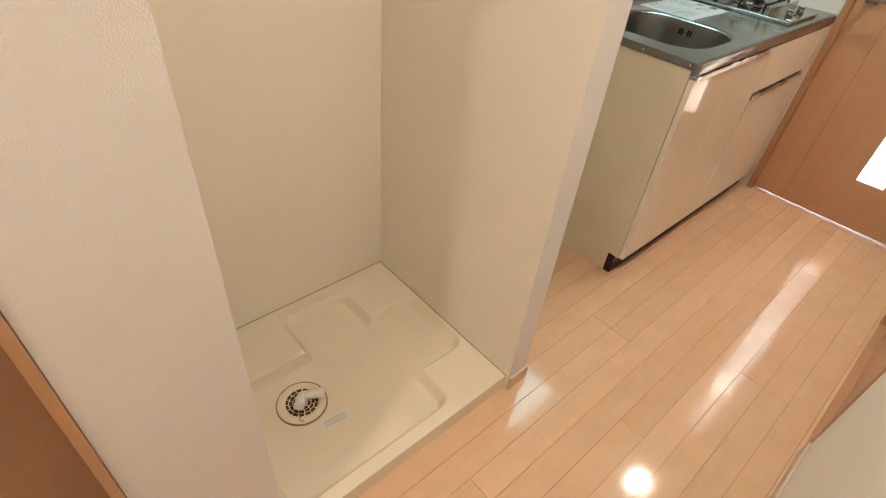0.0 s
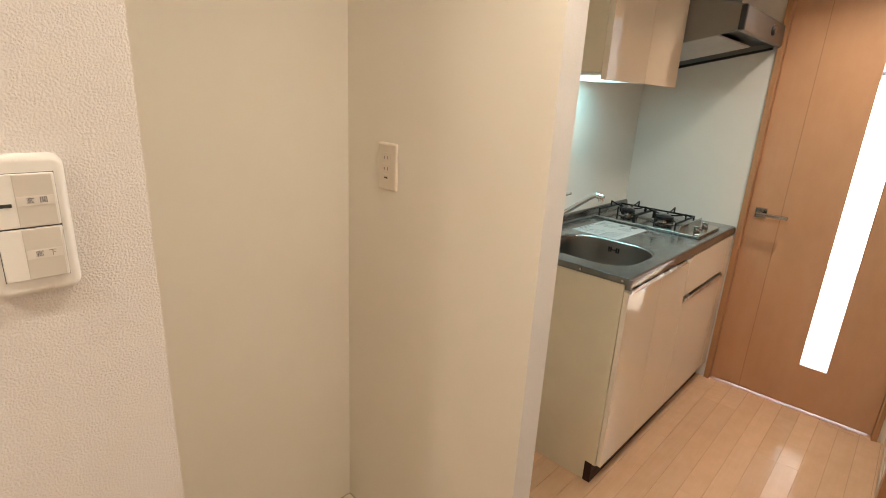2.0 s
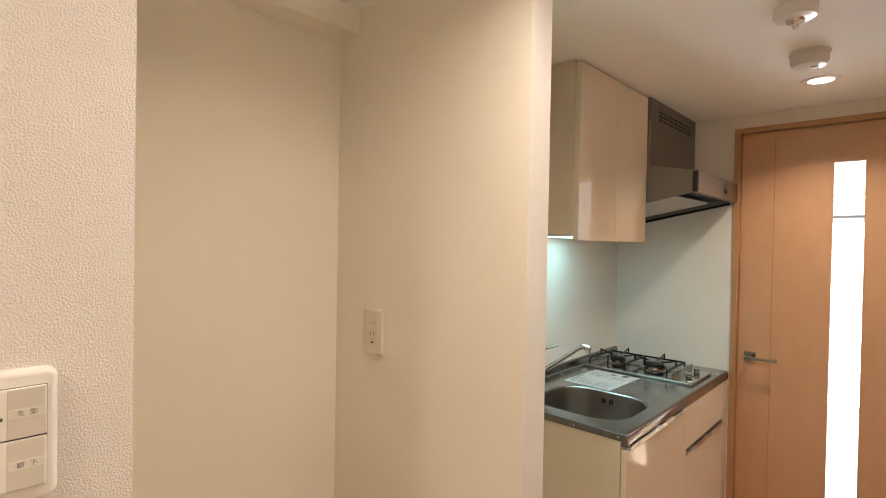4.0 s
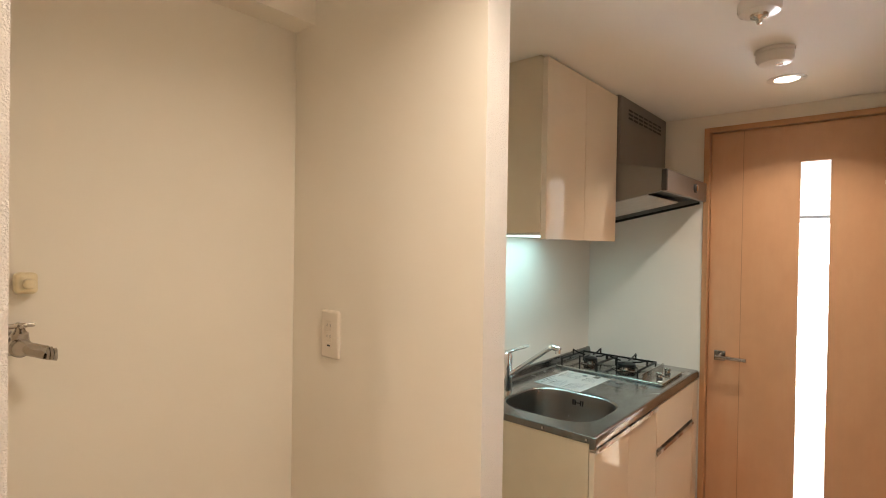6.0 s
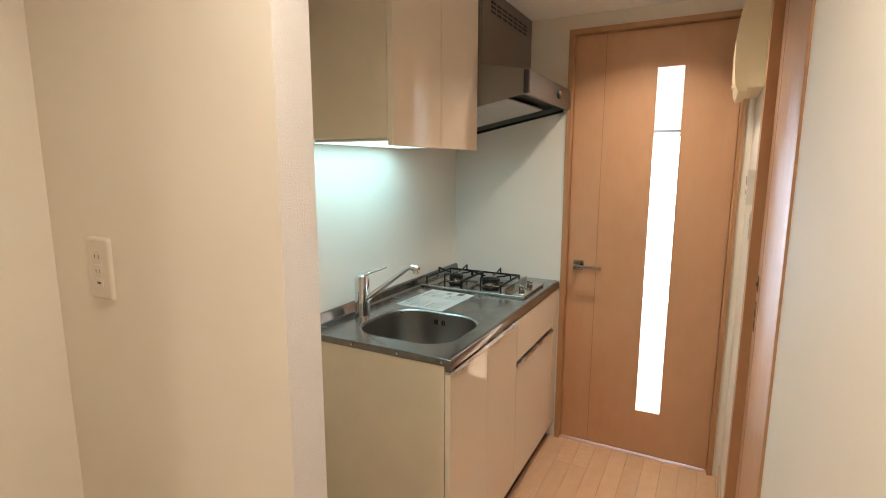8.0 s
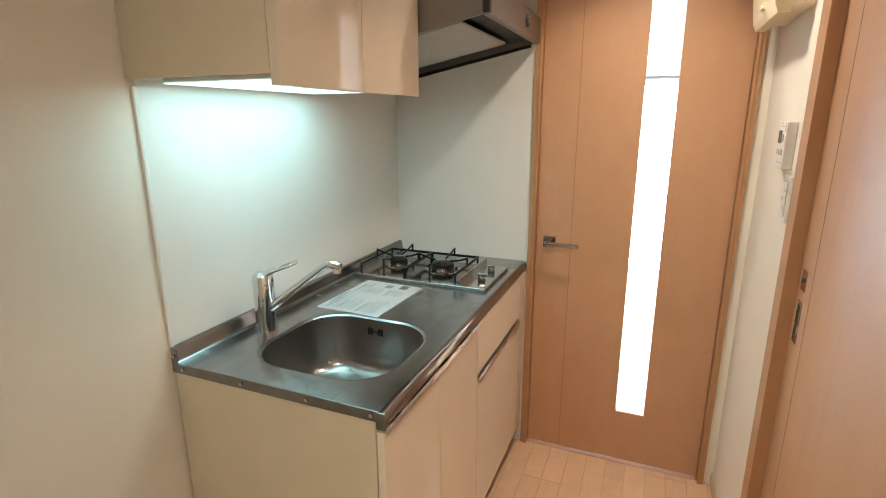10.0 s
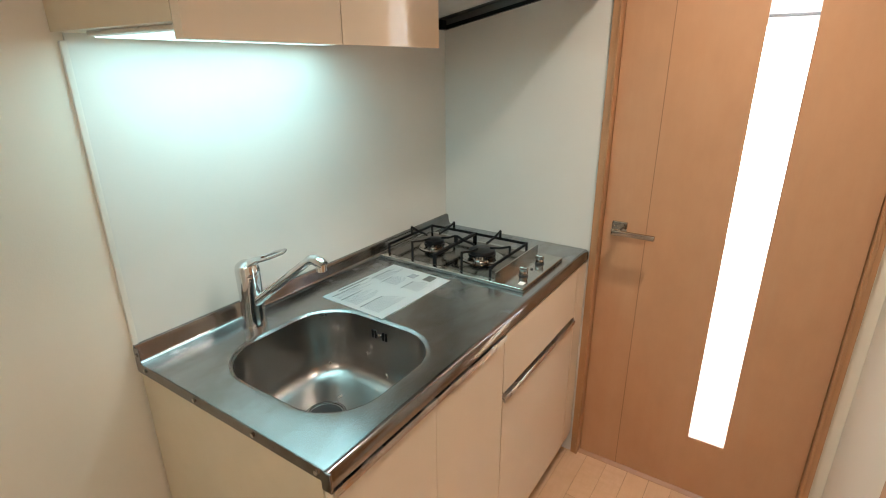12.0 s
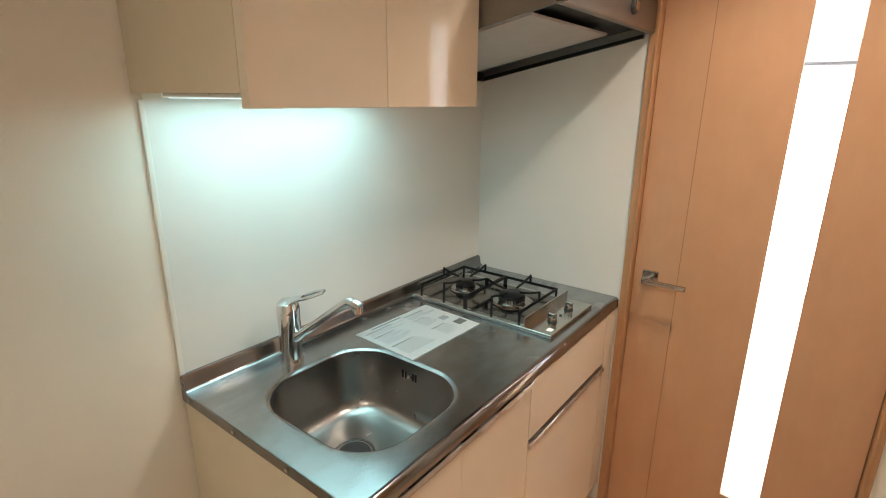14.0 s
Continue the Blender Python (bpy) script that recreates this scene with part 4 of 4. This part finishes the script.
tube(el, [foot + Vector((0, 0, 0.030)), foot + out_b * 0.028 + Vector((0, 0, 0.033)), foot + out_b * 0.054 + Vector((0, 0, 0.035))], 0.0125, 16, [0.0135, 0.0125, 0.0125])
tube(el, [foot + out_b * 0.046 + Vector((0, 0, 0.0345)), foot + out_b * 0.060 + Vector((0, 0, 0.0355))], 0.0150, 16)
part("hose_elbow", el, WHITE_PLASTIC, trap, "white plastic hose elbow")
part("clip", tube(bmesh.new(), [(dx - 0.028, dy - 0.040, dz + 0.008), (dx - 0.034, dy - 0.052, dz + 0.012), (dx - 0.026, dy - 0.056, dz + 0.008)], 0.002, 6), SATIN, trap)
tag = thing("warning_label", (0.252, 0.610, 0.023), "small white warning label stuck on the pan", "label")
tm = Matrix.Translation((0.256, 0.617, 0.0245)) @ Matrix.Rotation(radians(-4), 4, "Z") @ Matrix.Diagonal((1.40, 1.10, 1, 1))
lab = solid((-0.030, -0.014, 0), (0.030, 0.014, 0.0006))
lab.transform(tm)
part("label_sheet", lab, WHITE_PLASTIC, tag, smooth=False)
lin = bmesh.new()
for k in range(4):
    box(lin, (-0.026, -0.010 + k * 0.0052, 0.0007), (0.022 - 0.004 * (k % 2), -0.0082 + k * 0.0052, 0.0010))
lin.transform(tm)
part("label_print", lin, INK, tag, "faint grey print", False)

# washing machine tap
wt = thing("washing_machine_tap", (0.118, 1.045, 1.232), "chrome washing machine tap on the alcove wall", "tap")
wx, wz = 0.116, 1.226
part("flange", lathe(bmesh.new(), (wx, 1.0445, wz), [(0.001, 0), (0.026, 0), (0.024, -0.006), (0.012, -0.010), (0.001, -0.010)], "y", 28), OLD_NICKEL, wt)
tb = bmesh.new()
cyl(tb, (wx, 1.008, wz), 0.013, 0.013, 0.066, "y")
lathe(tb, (wx, 0.978, wz), [(0.013, -0.016), (0.017, -0.010), (0.017, 0.010), (0.013, 0.016)], "y", 24)
tube(tb, [(wx, 0.976, wz), (wx + 0.018, 0.966, wz - 0.006), (wx + 0.034, 0.958, wz - 0.012)], 0.012, 16)
lathe(tb, (wx, 0.978, wz + 0.012), [(0.012, 0.0), (0.013, 0.012), (0.009, 0.016), (0.006, 0.024)], "z", 20)
part("tap_body", tb, OLD_NICKEL, wt, "worn nickel tap body")
nz = bmesh.new()
for k in range(3):
    c = Vector((wx + 0.034 + k * 0.0055, 0.958 - k * 0.0025, wz - 0.012 - k * 0.0018))
    cyl(nz, c, 0.0125 - 0.0008 * k, 0.0135 - 0.0008 * k, 0.0042, "x", 20)
part("hose_nozzle", nz, OLD_NICKEL, wt, "ribbed hose nozzle")
part("tap_handle", box(box(bmesh.new(), (wx - 0.022, 0.974, wz + 0.034), (wx + 0.022, 0.982, wz + 0.042), 0.003), (wx - 0.004, 0.958, wz + 0.034), (wx + 0.004, 0.998, wz + 0.042), 0.003), OLD_NICKEL, wt)
hook = thing("hose_holder", (0.132, 1.045, 1.315), "cream plastic fitting above the tap", "fitting")
part("holder_body", box(solid((0.115, 1.012, 1.315), (0.149, 1.044, 1.355), 0.008, 3), (0.125, 0.990, 1.326), (0.141, 1.014, 1.344), 0.006, 3), CREAM_PLASTIC, hook)

def plate(face, u, v, hu, hv, r, base, out, depth=0.009):
    """A wall plate with round corners. face x: lies on x = base, u is y; face y: lies on y = base, u is x. out: -1 or 1."""
    bm = bmesh.new()
    rings = []
    for inset, w in ((0.0, 0.0), (0.0, depth * 0.45), (0.0012, depth * 0.75), (0.0035, depth * 0.95), (0.006, depth)):
        ring = []
        for cu, cv, a0 in ((1, 1, 0), (-1, 1, 90), (-1, -1, 180), (1, -1, 270)):
            for k in range(7):
                a = radians(a0 + 15 * k)
                rr = max(r - inset, 0.001)
                pu = u + cu * (hu - r) + rr * math.cos(a)
                pv = v + cv * (hv - r) + rr * math.sin(a)
                ring.append(bm.verts.new((base + out * w, pu, pv) if face == "x" else (pu, base + out * w, pv)))
        rings.append(ring)
    for a, b in zip(rings, rings[1:]):
        for i in range(len(a)):
            bm.faces.new((a[i], a[(i + 1) % len(a)], b[(i + 1) % len(a)], b[i]))
    bm.faces.new(rings[-1])
    bm.faces.new(rings[0])
    return bm


# outlet on the partition
oy, oz = 0.874, 1.188
outlet = thing("wall_outlet", (PX0, oy, oz), "white double wall outlet with earth terminal", "outlet")
part("cover_plate", plate("x", oy, oz, 0.035, 0.060, 0.007, PX0, -1, 0.008), OUTLET_PLASTIC, outlet)
for zz in (oz + 0.024, oz - 0.004):
    o = part("socket", solid((PX0 - 0.0092, oy - 0.012, zz - 0.012), (PX0 - 0.0078, oy + 0.012, zz + 0.012), 0.001), OUTLET_PLASTIC, outlet)
    part("socket_slots", box(solid((PX0 - 0.0096, oy - 0.0070, zz - 0.004), (PX0 - 0.0090, oy - 0.0055, zz + 0.004)), (PX0 - 0.0096, oy + 0.0055, zz - 0.0035), (PX0 - 0.0090, oy + 0.0070, zz + 0.0035)), DARK, o, smooth=False)
e = part("earth_cover", solid((PX0 - 0.0092, oy - 0.012, oz - 0.034), (PX0 - 0.0078, oy + 0.012, oz - 0.019), 0.001), OUTLET_PLASTIC, outlet)
part("earth_mark", solid((PX0 - 0.0096, oy - 0.006, oz - 0.029), (PX0 - 0.0090, oy + 0.006, oz - 0.025)), DARK, e, smooth=False)


# switches
def text_mesh(words, size):
    cu = bpy.data.curves.new("words", "FONT")
    cu.body, cu.size, cu.align_x, cu.align_y = words, size, "CENTER", "CENTER"
    ob = bpy.data.objects.new("words", cu)
    scene.collection.objects.link(ob)
    bpy.context.view_layer.update()
    me = bpy.data.meshes.new_from_object(ob.evaluated_get(bpy.context.evaluated_depsgraph_get()))
    bpy.data.objects.remove(ob)
    bm = bmesh.new()
    bm.from_mesh(me)
    return bm


sxc, szc = -0.081, 1.254
sw = thing("light_switch", (sxc, PIER_Y, szc), "white two-rocker light switch on the textured wall", "switch")
part("cover_plate", plate("y", sxc, szc, 0.0295, 0.0575, 0.009, PIER_Y, -1, 0.010), WHITE_PLASTIC, sw)
part("rocker_gap", solid((sxc - 0.0214, PIER_Y - 0.0104, szc - 0.0436), (sxc + 0.0214, PIER_Y - 0.0098, szc + 0.0436)), DARK, sw, smooth=False)
for k, (zz, words) in enumerate(((szc + 0.0219, "\u7384  \u95a2"), (szc - 0.0219, "\u5eca  \u4e0b"))):
    r = part("rocker", solid((sxc - 0.0210, PIER_Y - 0.0130, zz - 0.0214), (sxc + 0.0210, PIER_Y - 0.0100, zz + 0.0214), 0.0012), WHITE_PLASTIC, sw)
    part("rocker_panel", solid((sxc - 0.006, PIER_Y - 0.0134, zz - 0.0205), (sxc + 0.0190, PIER_Y - 0.0128, zz + 0.0205), 0.0002, 1), GREY_PLASTIC, r, "grey tinted panel", False)
    part("name_strip", solid((sxc - 0.0055, PIER_Y - 0.0138, zz - 0.0038), (sxc + 0.0185, PIER_Y - 0.0132, zz + 0.0036)), STRIP, r, "pale name strip", False)
    tmsh = text_mesh(words, 0.0056)
    tmsh.transform(Matrix.Translation((sxc + 0.0072, PIER_Y - 0.0141, zz - 0.0002)) @ Matrix.Rotation(radians(90), 4, "X"))
    part("name_print", tmsh, INK_DARK, r, "dark printed name", False)
    if k == 0:
        part("pilot_lamp", solid((sxc - 0.0165, PIER_Y - 0.0135, zz - 0.0042), (sxc - 0.0088, PIER_Y - 0.0128, zz - 0.0014)), DARK, r, smooth=False)


w2x, w2z = 2.165, 1.183
sw2 = thing("light_switch", (w2x, YR, w2z), "white three-rocker light switch beside the sliding door", "switch")
part("cover_plate", plate("y", w2x, w2z, 0.035, 0.058, 0.004, YR, 1, 0.007), WHITE_PLASTIC, sw2)
part("rocker_gap", solid((w2x - 0.0225, YR + 0.0062, w2z - 0.0440), (w2x + 0.0225, YR + 0.0072, w2z + 0.0440)), GREY_PLASTIC, sw2, smooth=False)
for u0, u1, v0, v1 in ((0.0035, 0.0220, -0.0435, 0.0435), (-0.0220, 0.0023, 0.0006, 0.0435), (-0.0220, 0.0023, -0.0435, -0.0006)):
    rk = part("rocker", solid((w2x + u0, YR + 0.0068, w2z + v0), (w2x + u1, YR + 0.0098, w2z + v1), 0.001), WHITE_PLASTIC, sw2)
    if u0 < 0:
        part("name_strip", solid((w2x - 0.016, YR + 0.0096, w2z + (v0 + v1) / 2 - 0.004), (w2x - 0.002, YR + 0.0102, w2z + (v0 + v1) / 2 + 0.003)), GREY_PLASTIC, rk, "grey name strip", False)
part("pilot_lamp", solid((w2x + 0.010, YR + 0.0096, w2z - 0.002), (w2x + 0.014, YR + 0.0102, w2z + 0.002)), DARK, sw2, smooth=False)

rx, rz = 2.215, 1.313
remote = thing("bath_remote", (rx, YR, rz), "white water heater control panel with dark display", "control panel")
part("case", solid((rx - 0.045, YR, rz - 0.058), (rx + 0.045, YR + 0.024, rz + 0.058), 0.003, 3), WHITE_PLASTIC, remote)
part("display", solid((rx - 0.002, YR + 0.0235, rz + 0.004), (rx + 0.034, YR + 0.0248, rz + 0.036), 0.001), LCD, remote, "dark display")
part("round_button", cyl(bmesh.new(), (rx - 0.020, YR + 0.0245, rz + 0.018), 0.010, 0.010, 0.003, "y", 24), BLUE, remote, "blue round button")
for k, xx in enumerate((0.026, 0.010, -0.008, -0.024)):
    part("button", solid((rx + xx - 0.006, YR + 0.0235, rz - 0.024), (rx + xx + 0.006, YR + 0.0255, rz - 0.010), 0.001), BLUE if k == 3 else GREY_PLASTIC, remote)
part("print_bar", solid((rx - 0.020, YR + 0.0238, rz + 0.046), (rx + 0.020, YR + 0.0243, rz + 0.048)), INK, remote, smooth=False)
part("print_bar", solid((rx - 0.030, YR + 0.0238, rz - 0.044), (rx + 0.020, YR + 0.0243, rz - 0.0425)), INK, remote, smooth=False)

# breaker box
bx0, bx1, bzA, bzB = 2.200, 2.520, 1.628, 1.930
brk = thing("breaker_box", (2.36, YR, bzA), "cream plastic breaker box high on the wall", "breaker box")
part("box_base", solid((bx0, YR, bzA + 0.012), (bx1, YR + 0.055, bzB), 0.006, 3), CREAM_PLASTIC, brk)
cov = bmesh.new()
prof = [(YR + 0.050, bzB - 0.004), (YR + 0.070, bzB - 0.006), (YR + 0.086, bzB - 0.05), (YR + 0.094, bzB - 0.13), (YR + 0.092, bzB - 0.22), (YR + 0.084, bzA + 0.02), (YR + 0.076, bzA), (YR + 0.050, bzA)]
sweep(cov, prof, "x", bx0 - 0.004, bx1 + 0.004)
part("box_cover", cov, CREAM_PLASTIC, brk, "bulging cream cover")
part("cover_latch", solid((bx0 + 0.12, YR + 0.084, bzA + 0.03), (bx0 + 0.16, YR + 0.094, bzA + 0.045), 0.003), CREAM_PLASTIC, brk)

# ceiling fittings
# The third fitting is added too, round its unseen fill lamp.
for lx, ly, power in DOWNLIGHTS:
    dl = thing("downlight", (lx, ly, CEIL), "small round warm downlight, switched on, the third one added unseen", "downlight", "ceiling downlights")
    part("trim_ring", lathe(bmesh.new(), (lx, ly, CEIL), [(0.041, 0.03), (0.041, -0.002), (0.047, -0.004), (0.064, -0.002), (0.064, 0.0), (0.044, 0.03)], seg=40), WHITE_PLASTIC, dl)
    part("diffuser", lathe(bmesh.new(), (lx, ly, CEIL + 0.004), [(0.001, 0), (0.040, 0), (0.040, 0.01), (0.001, 0.01)], seg=32), LAMP_GLOW, dl, "glowing diffuser")
sm = thing("smoke_detector", (1.845, 0.10, CEIL), "round white smoke detector on the ceiling", "smoke detector")
part("detector_base", lathe(bmesh.new(), (1.845, 0.10, CEIL), [(0.001, -0.001), (0.056, -0.001), (0.056, -0.012), (0.001, -0.012)], seg=36), WHITE_PLASTIC, sm)
part("detector_body", lathe(bmesh.new(), (1.845, 0.10, CEIL), [(0.052, -0.012), (0.053, -0.030), (0.046, -0.044), (0.030, -0.050), (0.001, -0.051)], seg=36), WHITE_PLASTIC, sm)
part("test_button", cyl(bmesh.new(), (1.828, 0.085, CEIL - 0.050), 0.010, 0.009, 0.006, "z", 18), SATIN, sm)
hd = thing("heat_detector", (1.445, 0.080, CEIL), "round white heat detector with a metal sensor", "heat detector")
part("detector_body", lathe(bmesh.new(), (1.445, 0.080, CEIL), [(0.001, -0.001), (0.050, -0.001), (0.050, -0.022), (0.046, -0.030), (0.026, -0.034), (0.001, -0.034)], seg=36), WHITE_PLASTIC, hd)
part("sensor", lathe(bmesh.new(), (1.445, 0.080, CEIL), [(0.022, -0.034), (0.020, -0.040), (0.008, -0.046), (0.006, -0.056), (0.001, -0.057)], seg=24), SATIN, hd, "small metal sensor")

# ---- floor strips ----
PW, PL, GAP = 0.0755, 1.212, 0.0007


def plank_mesh():
    bm = bmesh.new()
    c = 0.0007
    low = [bm.verts.new((x, y, -0.006)) for x, y in ((0, 0), (1, 0), (1, PW - GAP), (0, PW - GAP))]
    mid_ = [bm.verts.new((x, y, -c)) for x, y in ((0, 0), (1, 0), (1, PW - GAP), (0, PW - GAP))]
    tops = [bm.verts.new((x, y, 0)) for x, y in ((c, c), (1 - c, c), (1 - c, PW - GAP - c), (c, PW - GAP - c))]
    for a, b in ((low, mid_), (mid_, tops)):
        for i in range(4):
            bm.faces.new((a[i], a[(i + 1) % 4], b[(i + 1) % 4], b[i]))
    bm.faces.new(tops)
    me = bpy.data.meshes.new("plank")
    bm.to_mesh(me)
    bm.free()
    me.materials.append(FLOOR_WOOD)
    return me


PLANK = plank_mesh()
rng = random.Random(11)
y = YR - 0.06
row = 0
while y < 1.06:
    x = XW - (0.45 + (row // 2) * 0.466) % PL
    while x < 2.64:
        x0, x1 = max(x, XW), min(x + PL, 2.64)
        if x1 - x0 > 0.02:
            ob = new("plank", PLANK)
            ob.parent = floor
            ob.location = (x0, y, 0)
            ob.scale = (x1 - x0 - GAP, 1, 1)
        x += PL
    y += PW
    row += 1
